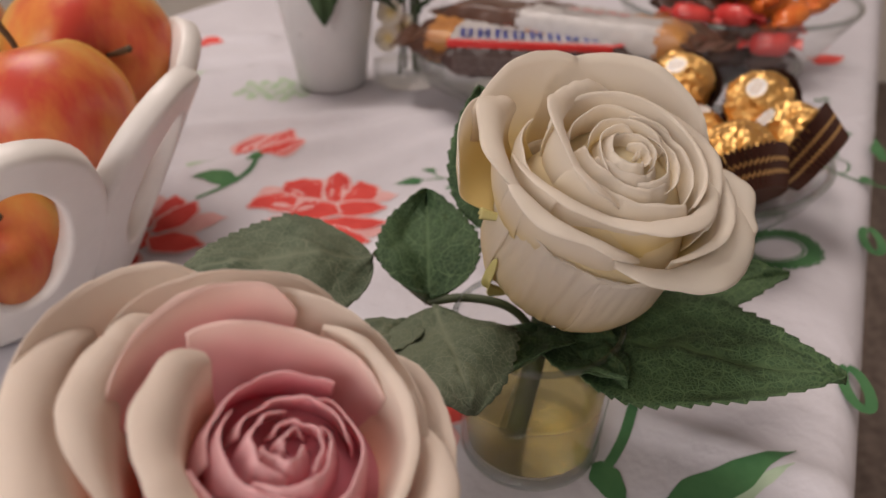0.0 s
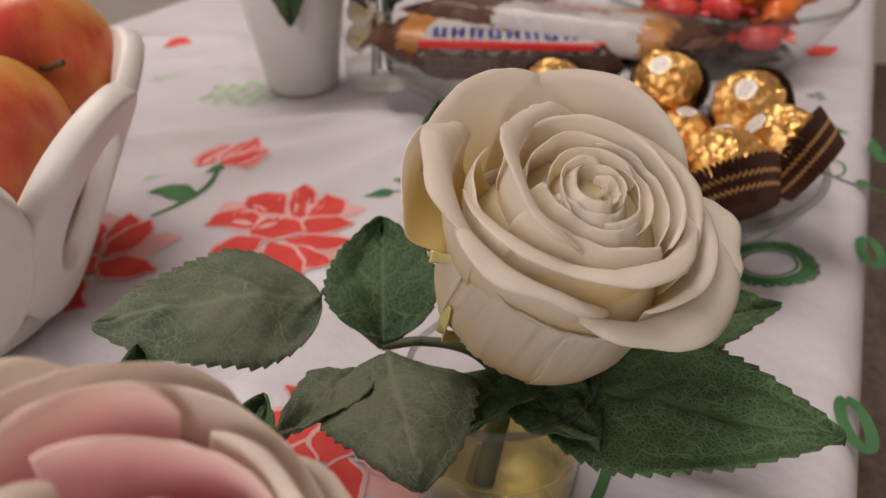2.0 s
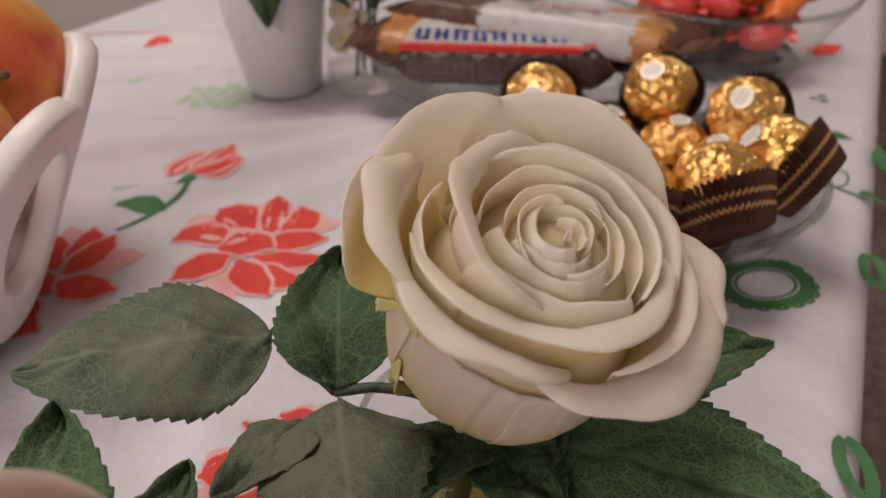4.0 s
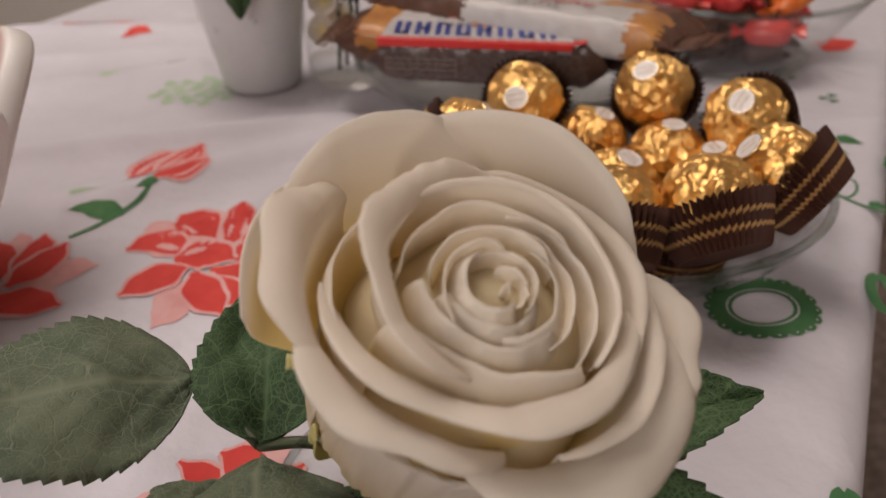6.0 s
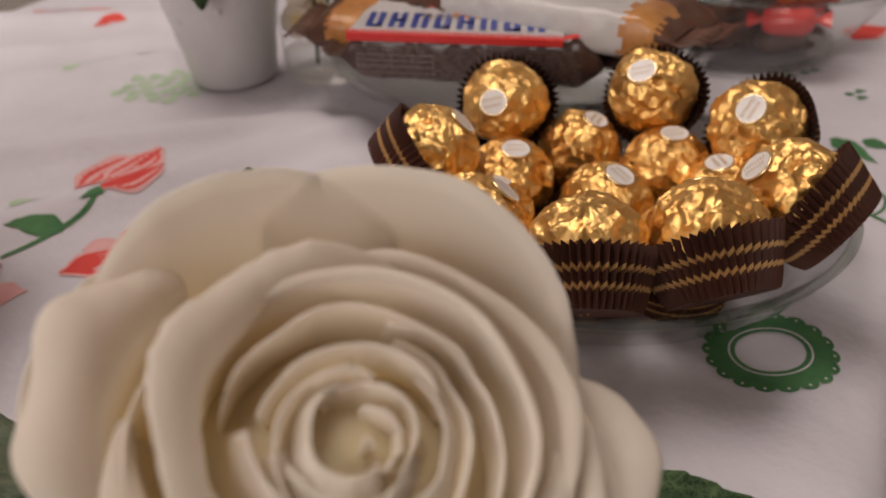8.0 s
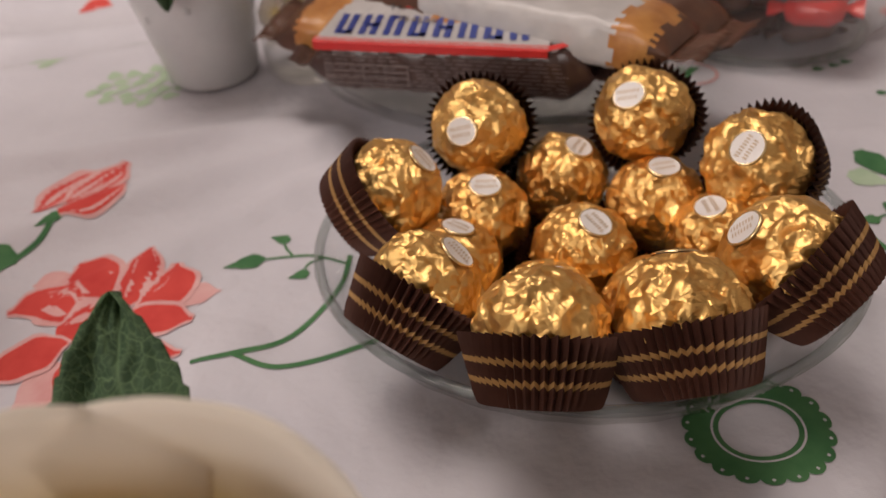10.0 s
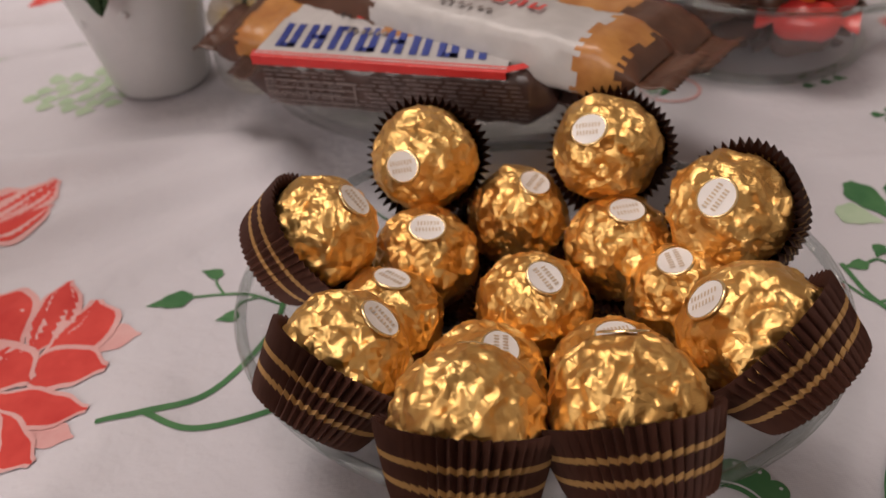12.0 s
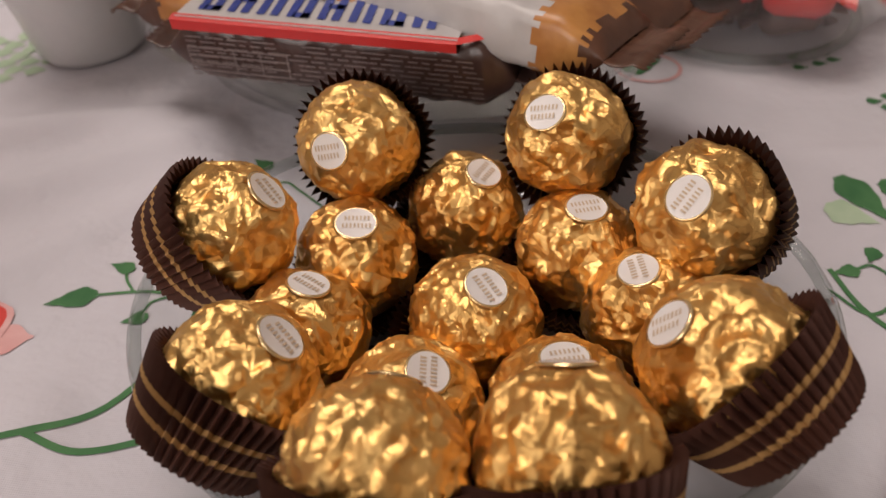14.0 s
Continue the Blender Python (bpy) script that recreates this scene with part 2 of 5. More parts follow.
WHITE_LACQUER = surface("white_lacquered_wood", (0.70, 0.665, 0.64), (0.77, 0.735, 0.71), 0.4, bump=0.05)
CERAMIC = surface("white_glazed_ceramic", (0.62, 0.62, 0.63), (0.70, 0.70, 0.70), 0.25, bump=0.05)
APPLE = apple_skin()
APPLE_STEM = surface("dry_apple_stalk", (0.05, 0.03, 0.015), (0.10, 0.06, 0.03), 0.8)
WRAP_BROWN = surface("brown_wrapper_film", (0.045, 0.022, 0.018), (0.075, 0.040, 0.033), 0.3, large=80, bump=0.3)
WRAP_CHOC = surface("chocolate_brown_wrapper", (0.06, 0.024, 0.014), (0.11, 0.048, 0.028), 0.35, large=80, bump=0.3)
WRAP_WHITE = surface("white_wrapper_film", (0.40, 0.375, 0.37), (0.48, 0.455, 0.45), 0.4, large=80, bump=0.2)
WRAP_BISCUIT = surface("biscuit_print", (0.33, 0.125, 0.032), (0.50, 0.24, 0.07), 0.35, large=90, bump=0.2)
INK_RED = surface("red_wrapper_ink", (0.50, 0.02, 0.02), (0.60, 0.04, 0.035), 0.35)
INK_BLUE = surface("blue_wrapper_ink", (0.02, 0.035, 0.20), (0.035, 0.06, 0.28), 0.35)
INK_BLACK = surface("black_wrapper_ink", (0.015, 0.013, 0.012), (0.03, 0.026, 0.024), 0.4)
INK_FADED = surface("faded_print", (0.14, 0.105, 0.10), (0.20, 0.155, 0.145), 0.5, large=80)
INK_GREY = surface("grey_small_print", (0.17, 0.14, 0.135), (0.24, 0.20, 0.19), 0.5)
CANDY_ORANGE = surface("orange_candy_wrap", (0.60, 0.10, 0.02), (0.75, 0.22, 0.04), 0.25, large=90, bump=0.3)
CANDY_RED = surface("red_candy_wrap", (0.48, 0.03, 0.03), (0.62, 0.07, 0.06), 0.25, large=90, bump=0.3)
WALL_PAINT = surface("warm_white_wall_paint", (0.74, 0.69, 0.64), (0.80, 0.75, 0.70), 0.9, large=3)
FLOOR_PILE = surface("grey_brown_carpet", (0.10, 0.075, 0.062), (0.24, 0.19, 0.165), 0.95, grain=220, large=70, bump=0.6, dist=0.004)
TABLE_WOOD = surface("brown_table_wood", (0.16, 0.08, 0.04), (0.28, 0.15, 0.08), 0.5, large=12)
LAMP_GLASS = surface("opal_lamp_glass", (0.8, 0.78, 0.74), (0.85, 0.83, 0.8), 0.3)
LAMP_GLASS.node_tree.nodes["Principled BSDF"].inputs["Emission Color"].default_value = (1.0, 0.86, 0.74, 1)
LAMP_GLASS.node_tree.nodes["Principled BSDF"].inputs["Emission Strength"].default_value = 4.0

# ---- building helpers ----
ORIGIN = {}


def thing(name, at, label, category, group="", kind=""):
    ob = new(name)
    ob.empty_display_size = 0.01
    ob.location = at
    ORIGIN[ob] = Vector(at)
    return tagged(ob, label, category, group, kind)


def mesh_ob(name, verts, faces, mats, parent=None, label="", slots=None, smooth=True, along=None, solid=0.0, shift=True):
    """One mesh object; verts in world places unless shift is off."""
    me = bpy.data.meshes.new(name)
    o = ORIGIN.get(parent, Vector()) if shift else Vector()
    me.from_pydata([(v[0] - o.x, v[1] - o.y, v[2] - o.z) for v in verts], [], faces)
    for m in mats if isinstance(mats, (list, tuple)) else [mats]:
        me.materials.append(m)
    if slots is not None:
        me.polygons.foreach_set("material_index", slots)
    me.polygons.foreach_set("use_smooth", [smooth] * len(me.polygons))
    if along is not None:
        a = me.attributes.new("along", "FLOAT", "POINT")
        a.data.foreach_set("value", along)
    me.update()
    ob = new(name, me)
    if parent is not None:
        ob.parent = parent
        ORIGIN[ob] = ORIGIN.get(parent, Vector())
    if solid:
        md = ob.modifiers.new("thickness", "SOLIDIFY")
        md.thickness, md.offset = solid, 0.0
    if label:
        tagged(ob, label)
    return ob


def grid_faces(nu, nv, wrap=False, start=0):
    f = []
    for j in range(nv - 1):
        for i in range(nu if wrap else nu - 1):
            k = (i + 1) % nu
            f.append((start + j * nu + i, start + j * nu + k, start + (j + 1) * nu + k, start + (j + 1) * nu + i))
    return f


def lathe(profile, n=64, sx=1.0, sy=1.0, at=(0, 0, 0), wave=0.0, waves=0):
    verts = []
    for r, z in profile:
        for i in range(n):
            a = 2 * math.pi * i / n
            q = r * (1 + wave * math.cos(waves * a)) if r > 0.001 else r
            verts.append((at[0] + sx * q * math.cos(a), at[1] + sy * q * math.sin(a), at[2] + z))
    return verts, grid_faces(n, len(profile), True)


def tube(points, radius, n=10, taper=1.0):
    pts = [Vector(p) for p in points]
    verts, prev = [], Vector((0, 0, 1))
    for i, p in enumerate(pts):
        d = (pts[min(i + 1, len(pts) - 1)] - pts[max(i - 1, 0)]).normalized()
        s = d.cross(prev if abs(d.dot(prev)) < 0.95 else Vector((1, 0, 0))).normalized()
        u = s.cross(d)
        r = radius * (1 + (taper - 1) * i / (len(pts) - 1))
        for k in range(n):
            a = 2 * math.pi * k / n
            verts.append(p + r * (math.cos(a) * s + math.sin(a) * u))
    f = grid_faces(n, len(pts), True)
    f.append(tuple(range(n))[::-1])
    f.append(tuple(range((len(pts) - 1) * n, len(pts) * n)))
    return verts, f


def smooth_line(points, steps=8):
    """A Catmull-Rom line through the points."""
    p = [Vector(q) for q in points]
    p = [2 * p[0] - p[1]] + p + [2 * p[-1] - p[-2]]
    out = []
    for i in range(1, len(p) - 2):
        for k in range(steps):
            t = k / steps
            out.append(0.5 * (2 * p[i] + (p[i + 1] - p[i - 1]) * t + (2 * p[i - 1] - 5 * p[i] + 4 * p[i + 1] - p[i + 2]) * t * t + (3 * p[i] - p[i - 1] - 3 * p[i + 1] + p[i + 2]) * t ** 3))
    out.append(p[-2])
    return out


def box_ob(name, lo, hi, mat, parent=None, label="", bevel=0.002):
    bm = bmesh.new()
    bmesh.ops.create_cube(bm, size=1.0)
    o = ORIGIN.get(parent, Vector())
    for v in bm.verts:
        v.co = Vector([lo[i] + (v.co[i] + 0.5) * (hi[i] - lo[i]) - o[i] for i in range(3)])
    if bevel:
        bmesh.ops.bevel(bm, geom=bm.edges[:], offset=bevel, segments=2, affect="EDGES")
    me = bpy.data.meshes.new(name)
    bm.to_mesh(me)
    bm.free()
    me.materials.append(mat)
    ob = new(name, me)
    if parent is not None:
        ob.parent = parent
        ORIGIN[ob] = o
    if label:
        tagged(ob, label)
    return ob


# ---- the room ----
def room():
    box_ob("floor", (-1.9, -1.6, -0.80), (2.1, 2.6, -0.75), FLOOR_PILE, bevel=0)
    tagged(bpy.data.objects["floor"], "grey-brown speckled carpet floor", "floor", kind="structure")
    box_ob("ceiling", (-1.9, -1.6, 1.70), (2.1, 2.6, 1.75), WALL_PAINT, bevel=0)
    tagged(bpy.data.objects["ceiling"], "plain warm white ceiling", "ceiling", kind="structure")
    for name, lo, hi in (("wall_north", (-1.9, 2.6, -0.8), (2.1, 2.7, 1.75)), ("wall_south", (-1.9, -1.7, -0.8), (2.1, -1.6, 1.75)),
                         ("wall_east", (2.1, -1.7, -0.8), (2.2, 2.7, 1.75)), ("wall_west", (-2.0, -1.7, -0.8), (-1.9, 2.7, 1.75))):
        tagged(box_ob(name, lo, hi, WALL_PAINT, bevel=0), "plain warm white wall", "wall", kind="structure")
    lamp = thing("ceiling_lamp", (-0.30, 0.70, 1.70), "round opal glass ceiling lamp, switched on", "lamp")
    v, f = lathe([(0.001, -0.13), (0.10, -0.125), (0.18, -0.10), (0.22, -0.05), (0.22, -0.02)], 32, at=(-0.30, 0.70, 1.70))
    mesh_ob("shade", v, f, LAMP_GLASS, lamp)
    v, f = lathe([(0.001, -0.021), (0.235, -0.02), (0.235, 0.0)], 32, at=(-0.30, 0.70, 1.70))
    mesh_ob("mount", v, f, WHITE_LACQUER, lamp)


room()

# The table stands askew: u runs along it, w across it.
U, W = Vector((0.4540, 0.8910, 0)), Vector((0.8910, -0.4540, 0))
W_LEFT, W_RIGHT, U_NEAR, U_FAR = -0.507, 0.054, -0.55, 0.95


def cloth_height(x, y):
    """The lie of the cloth: soft swells, some pulled folds and pressed creases."""
    p = Vector((x, y, 0))
    h = 0.0015 * noise.noise(Vector((x * 9, y * 9, 1.3))) + 0.0004 * noise.noise(Vector((x * 30, y * 30, 4.1)))
    for (ax, ay), (bx, by), wide, high in FOLDS:
        a, b = Vector((ax, ay, 0)), Vector((bx, by, 0))
        d = b - a
        t = (p - a).dot(d) / d.length_squared
        q = (p - a - max(0, min(1, t)) * d).length
        h += 2.8 * high * math.exp(-(q / wide) ** 2)
    return h


FOLDS = [
    ((0.02, 0.43), (-0.10, 0.36), 0.012, 0.0022), ((0.03, 0.41), (-0.05, 0.335), 0.008, 0.0012), ((0.00, 0.44), (-0.20, 0.40), 0.010, 0.0020),
    ((-0.10, 0.52), (-0.25, 0.47), 0.012, 0.0022), ((-0.08, 0.56), (-0.28, 0.53), 0.009, 0.0018), ((-0.12, 0.60), (-0.30, 0.60), 0.010, 0.0020),
    ((0.07, 0.19), (0.15, 0.145), 0.006, 0.0012), ((0.20, 0.42), (0.33, 0.44), 0.006, 0.0009), ((0.01, 0.31), (-0.03, 0.22), 0.012, 0.0012),
    ((0.19, 0.33), (0.16, 0.24), 0.014, 0.0010), ((0.03, 0.27), (0.07, 0.22), 0.006, 0.0008),
]


def table():
    t = thing("dining_table", (-0.12, 0.3, -0.75), "brown wooden dining table under a flowered tablecloth", "table")
    m = Matrix(((U.x, W.x, 0), (U.y, W.y, 0), (0, 0, 1)))

    def slab(name, u0, u1, w0, w1, z0, z1):
        v = [m @ Vector((a, b, c)) for c in (z0, z1) for a, b in ((u0, w0), (u1, w0), (u1, w1), (u0, w1))]
        mesh_ob(name, v, [(0, 3, 2, 1), (4, 5, 6, 7), (0, 1, 5, 4), (1, 2, 6, 5), (2, 3, 7, 6), (3, 0, 4, 7)], TABLE_WOOD, t, smooth=False)

    slab("tabletop", U_NEAR + 0.01, U_FAR - 0.01, W_LEFT + 0.008, W_RIGHT - 0.008, -0.032, -0.006)
    for u in (U_NEAR + 0.05, U_FAR - 0.1):
        for w in (W_LEFT + 0.04, W_RIGHT - 0.09):
            slab("leg", u, u + 0.05, w, w + 0.05, -0.75, -0.033)


table()

tablecloth = thing("tablecloth", (-0.12, 0.3, 0.0), "white cotton tablecloth printed with red roses and green vines", "tablecloth")


def cloth_mesh():
    step, drop, rad = 0.003, 0.17, 0.012
    arc = rad * math.pi / 2
    total = (W_RIGHT - W_LEFT) + 2 * (drop)
    nw = int(total / step)
    us = int((U_FAR - U_NEAR) / step)
    verts = []
    for j in range(us + 1):
        u = U_NEAR + j * step
        for i in range(nw + 1):
            s = W_LEFT - drop + i * total / nw
            w, z = s, 0.0
            for edge, sign in ((W_RIGHT, 1), (W_LEFT, -1)):
                q = sign * (s - edge) + rad
                if q > 0:
                    if q < arc:
                        w, z = edge - sign * rad + sign * rad * math.sin(q / rad), -rad + rad * math.cos(q / rad)
                    else:
                        w, z = edge + sign * 0.012 * math.sin(u * 40) * min(1, (q - arc) / drop), -rad - (q - arc)
            p = U * u + W * w
            verts.append((p.x, p.y, z + (cloth_height(p.x, p.y) if z > -0.012 else 0)))
    mesh_ob("fabric", verts, grid_faces(nw + 1, us + 1), COTTON, tablecloth)


cloth_mesh()


# ---- printed flowers of the cloth ----
def lay(x, y, lift=0.0004):
    return (x, y, cloth_height(x, y) + lift)


def print_blade(name, line, widths, mat, lift=0.0004, n=14, m=6, label=""):
    """A printed petal, leaf or stem: a strip of given half-widths along a line."""
    pts = smooth_line([(p[0], p[1], 0) for p in line], max(2, n // (len(line) - 1)))
    verts, k = [], len(pts)
    for i, p in enumerate(pts):
        d = (pts[min(i + 1, k - 1)] - pts[max(i - 1, 0)]).normalized()
        s = Vector((-d.y, d.x, 0))
        x = i / (k - 1) * (len(widths) - 1)
        a = min(int(x), len(widths) - 2)
        w = widths[a] + (widths[a + 1] - widths[a]) * (0.5 - 0.5 * math.cos(math.pi * (x - a)))
        for j in range(m + 1):
            q = p + s * w * (2 * j / m - 1)
            verts.append(lay(q.x, q.y, lift))
    return mesh_ob(name, verts, grid_faces(m + 1, k), mat, tablecloth, label)


def heart(x, y, tx, ty, w, mat=None):
    print_blade("printed_leaf", [(x, y), ((x + tx) / 2, (y + ty) / 2), (tx, ty)], [w * 0.35, w, w * 0.8, w * 0.35, 0.0001], mat or GREEN_INK, 0.00032 if mat else 0.0004)


def vine(line, w=0.0011, mat=None):
    print_blade("printed_stem", line, [w, w * 1.1, w], mat or GREEN_INK, 0.00036, 24, 2)


def petals(cx, cy, items, lift=0.0004):
    """Petals (line, half-width, pale rim) of a printed rose, each on its own paler edge."""
    for k, (line, w) in enumerate(items):
        z = lift + 0.00004 * k
        print_blade("printed_petal_edge", line, [w * 0.35, w * 1.25, w * 1.1, w * 0.25], ROSE_INK, z, 12, 4)
        print_blade("printed_petal", line, [w * 0.2, w, w * 0.85, 0.0003], RED_INK, z + 0.00002, 12, 4)


def big_rose(cx, cy, s=1.0, turn=0.0):
    c, q = math.cos(turn), math.sin(turn)
    spec = [((-0.006, 0.004), (-0.024, 0.014), (-0.036, 0.008), 0.008), ((-0.002, 0.012), (-0.014, 0.028), (-0.022, 0.034), 0.009),
            ((0.004, 0.010), (0.006, 0.026), (0.004, 0.040), 0.006), ((0.010, 0.010), (0.018, 0.022), (0.016, 0.033), 0.008),
            ((0.004, 0.002), (0.018, 0.006), (0.031, 0.006), 0.0075), ((0.002, -0.006), (0.018, -0.010), (0.033, -0.010), 0.006),
            ((0.000, -0.010), (0.014, -0.022), (0.026, -0.028), 0.006), ((-0.004, -0.008), (0.004, -0.022), (0.014, -0.034), 0.007),
            ((-0.008, -0.004), (-0.018, -0.012), (-0.028, -0.022), 0.008), ((-0.014, 0.000), (-0.002, 0.004), (0.010, 0.000), 0.009)]
    pale = [((-0.012, -0.010), (-0.006, -0.028), (-0.010, -0.040), 0.0075), ((0.012, 0.014), (0.026, 0.018), (0.036, 0.020), 0.006), ((-0.012, 0.010), (-0.026, 0.024), (-0.034, 0.022), 0.006),
            ((0.012, -0.014), (0.024, -0.018), (0.034, -0.020), 0.005)]
    for *line, w in pale:
        print_blade("printed_pale_petal", [(cx + s * (c * x - q * y), cy + s * (q * x + c * y)) for x, y in line], [w * 0.3 * s, w * s, w * 0.9 * s, 0.0004], ROSE_INK, 0.00034, 12, 4)
    items = []
    for *line, w in spec:
        items.append(([(cx + s * (c * x - q * y), cy + s * (q * x + c * y)) for x, y in line], w * s))
    petals(cx, cy, items)


def prints():
    big_rose(-0.037, 0.317)
    big_rose(-0.118, 0.300, 1.0, 2.2)
    big_rose(0.004, 0.196, 0.8, 0.9)
    # the bud and its stalk
    petals(0, 0, [([(-0.088, 0.377), (-0.082, 0.396), (-0.072, 0.408)], 0.0105), ([(-0.078, 0.382), (-0.072, 0.398), (-0.066, 0.414)], 0.0095),
                  ([(-0.076, 0.374), (-0.064, 0.384), (-0.058, 0.396)], 0.0080)])
    heart(-0.074, 0.374, -0.082, 0.366, 0.003)
    vine([(-0.076, 0.373), (-0.079, 0.360), (-0.090, 0.345), (-0.10, 0.335)])
    heart(-0.083, 0.352, -0.107, 0.352, 0.0055)
    heart(-0.115, 0.372, -0.098, 0.366, 0.004, PALE_GREEN_INK)
    # the vine under the dish
    vine([(0.001, 0.302), (0.013, 0.306), (0.029, 0.316), (0.040, 0.338), (0.041, 0.355)], 0.0009)
    vine([(0.013, 0.306), (0.028, 0.303), (0.048, 0.310), (0.066, 0.322), (0.080, 0.345)], 0.0009)
    vine([(0.009, 0.353), (0.027, 0.355), (0.042, 0.350)], 0.0005)
    vine([(0.033, 0.354), (0.027, 0.351), (0.026, 0.346)], 0.0004)
    vine([(0.020, 0.355), (0.016, 0.360), (0.015, 0.365)], 0.0004)
    heart(0.010, 0.3535, -0.004, 0.3485, 0.004)
    heart(0.017, 0.3635, 0.009, 0.3655, 0.0026)
    heart(0.028, 0.346, 0.021, 0.343, 0.0026)
    heart(0.044, 0.402, 0.033, 0.399, 0.003)
    heart(0.046, 0.413, 0.039, 0.417, 0.003)
    vine([(0.044, 0.402), (0.052, 0.406), (0.058, 0.402), (0.07, 0.392)], 0.0004)
    # the green wreath
    cx, cy, n = 0.1632, 0.2832, 144

    def band(name, inner, outer, mat, lift):
        verts = []
        for m in range(5):
            for i in range(n):
                a = 2 * math.pi * i / n
                r0, r1 = inner(a), outer(a)
                r = r0 + (r1 - r0) * m / 4
                verts.append(lay(cx + r * math.cos(a), cy + 0.90 * r * math.sin(a), lift))
        mesh_ob(name, verts, grid_faces(n, 5, True), mat, tablecloth)

    band("printed_wreath", lambda a: 0.0098, lambda a: 0.0176 + 0.0017 * abs(math.sin(9 * a)) ** 0.6, GREEN_INK, 0.0004)
    band("printed_white_ring", lambda a: 0.0112, lambda a: 0.0118, COTTON, 0.00046)
    for k in range(18):
        a = 2 * math.pi * (k + 0.5) / 18
        x, y = cx + 0.0177 * math.cos(a), cy + 0.90 * 0.0177 * math.sin(a)
        print_blade("printed_white_dot", [(x - 0.0005, y), (x, y), (x + 0.0005, y)], [0.0001, 0.0005, 0.0001], COTTON, 0.00046, 6, 3)
    # the pale doily and leaf by the pot
    for k in range(26):
        r, a = 0.020 * math.sqrt((k + 0.5) / 26), k * 2.4
        x, y = -0.086 + 1.4 * r * math.cos(a), 0.486 + r * math.sin(a)
        heart(x - 0.0045, y, x + 0.0047, y + 0.001, 0.0040, PALE_GREEN_INK)
    heart(-0.120, 0.524, -0.100, 0.534, 0.004)
    # vines by the far bowl and at the right edge
    heart(0.224, 0.372, 0.2165, 0.3705, 0.0026)
    heart(0.231, 0.381, 0.2275, 0.375, 0.0026)
    heart(0.231, 0.352, 0.236, 0.345, 0.003)
    vine([(0.223, 0.372), (0.228, 0.374), (0.232, 0.368), (0.228, 0.359), (0.221, 0.356), (0.214, 0.364)], 0.0005)
    vine([(0.216, 0.372), (0.221, 0.357), (0.232, 0.345), (0.246, 0.336)], 0.0008)
    heart(0.222, 0.399, 0.236, 0.392, 0.006, PALE_GREEN_INK)
    heart(0.230, 0.414, 0.240, 0.392, 0.006)
    heart(0.242, 0.412, 0.252, 0.404, 0.005)
    for x, y in ((0.228, 0.486), (0.236, 0.490), (0.244, 0.486), (0.250, 0.489), (0.236, 0.483), (0.256, 0.460), (0.262, 0.463), (0.26, 0.456)):
        heart(x - 0.003, y, x + 0.003, y, 0.002)
    heart(0.168, 0.478, 0.184, 0.486, 0.006)
    loop = [(0.178 + 0.0125 * math.cos(a), 0.480 + 0.0105 * math.sin(a)) for a in [2 * math.pi * k / 12 for k in range(13)]]
    print_blade("printed_ring", loop, [0.0007, 0.0007], ROSE_INK, 0.0004, 48, 2)
    # loops and leaves by the table edge
    for x, y, a in ((0.157, 0.197, 1.4), (0.2085, 0.292, 1.3)):
        c, q = math.cos(a), math.sin(a)
        el = [(x + 0.0105 * c * math.cos(b) - 0.0035 * q * math.sin(b), y + 0.0105 * q * math.cos(b) + 0.0035 * c * math.sin(b)) for b in [2 * math.pi * k / 12 for k in range(13)]]
        print_blade("printed_loop", el, [0.0019, 0.0019], GREEN_INK, 0.0004, 48, 3)
    heart(0.252, 0.375, 0.262, 0.400, 0.004)
    heart(0.250, 0.372, 0.266, 0.376, 0.004)
    vine([(0.086, 0.200), (0.080, 0.184), (0.074, 0.172), (0.066, 0.160)], 0.0015)
    heart(0.066, 0.166, 0.072, 0.146, 0.0048)
    heart(0.082, 0.149, 0.126, 0.169, 0.0062)
    heart(0.084, 0.146, 0.122, 0.162, 0.0050, PALE_GREEN_INK)
    # paler blooms at the far end
    petals(0, 0, [([(-0.170, 0.585), (-0.160, 0.592), (-0.150, 0.590)], 0.004), ([(-0.215, 0.600), (-0.19, 0.612), (-0.165, 0.615)], 0.007),
                  ([(0.285, 0.53), (0.295, 0.54), (0.31, 0.545)], 0.009)])
    heart(-0.165, 0.515, -0.150, 0.520, 0.004, PALE_GREEN_INK)
    heart(-0.150, 0.500, -0.138, 0.512, 0.003, PALE_GREEN_INK)
    vine([(-0.17, 0.50), (-0.155, 0.512), (-0.14, 0.515), (-0.12, 0.525)], 0.0005, PALE_GREEN_INK)


prints()


# ---- roses ----
def rose_frame(base, axis):
    a = Vector(axis).normalized()
    e1 = (Vector((1, 0, 0)) - a * a.x).normalized()
    return Vector(base), e1, a.cross(e1), a


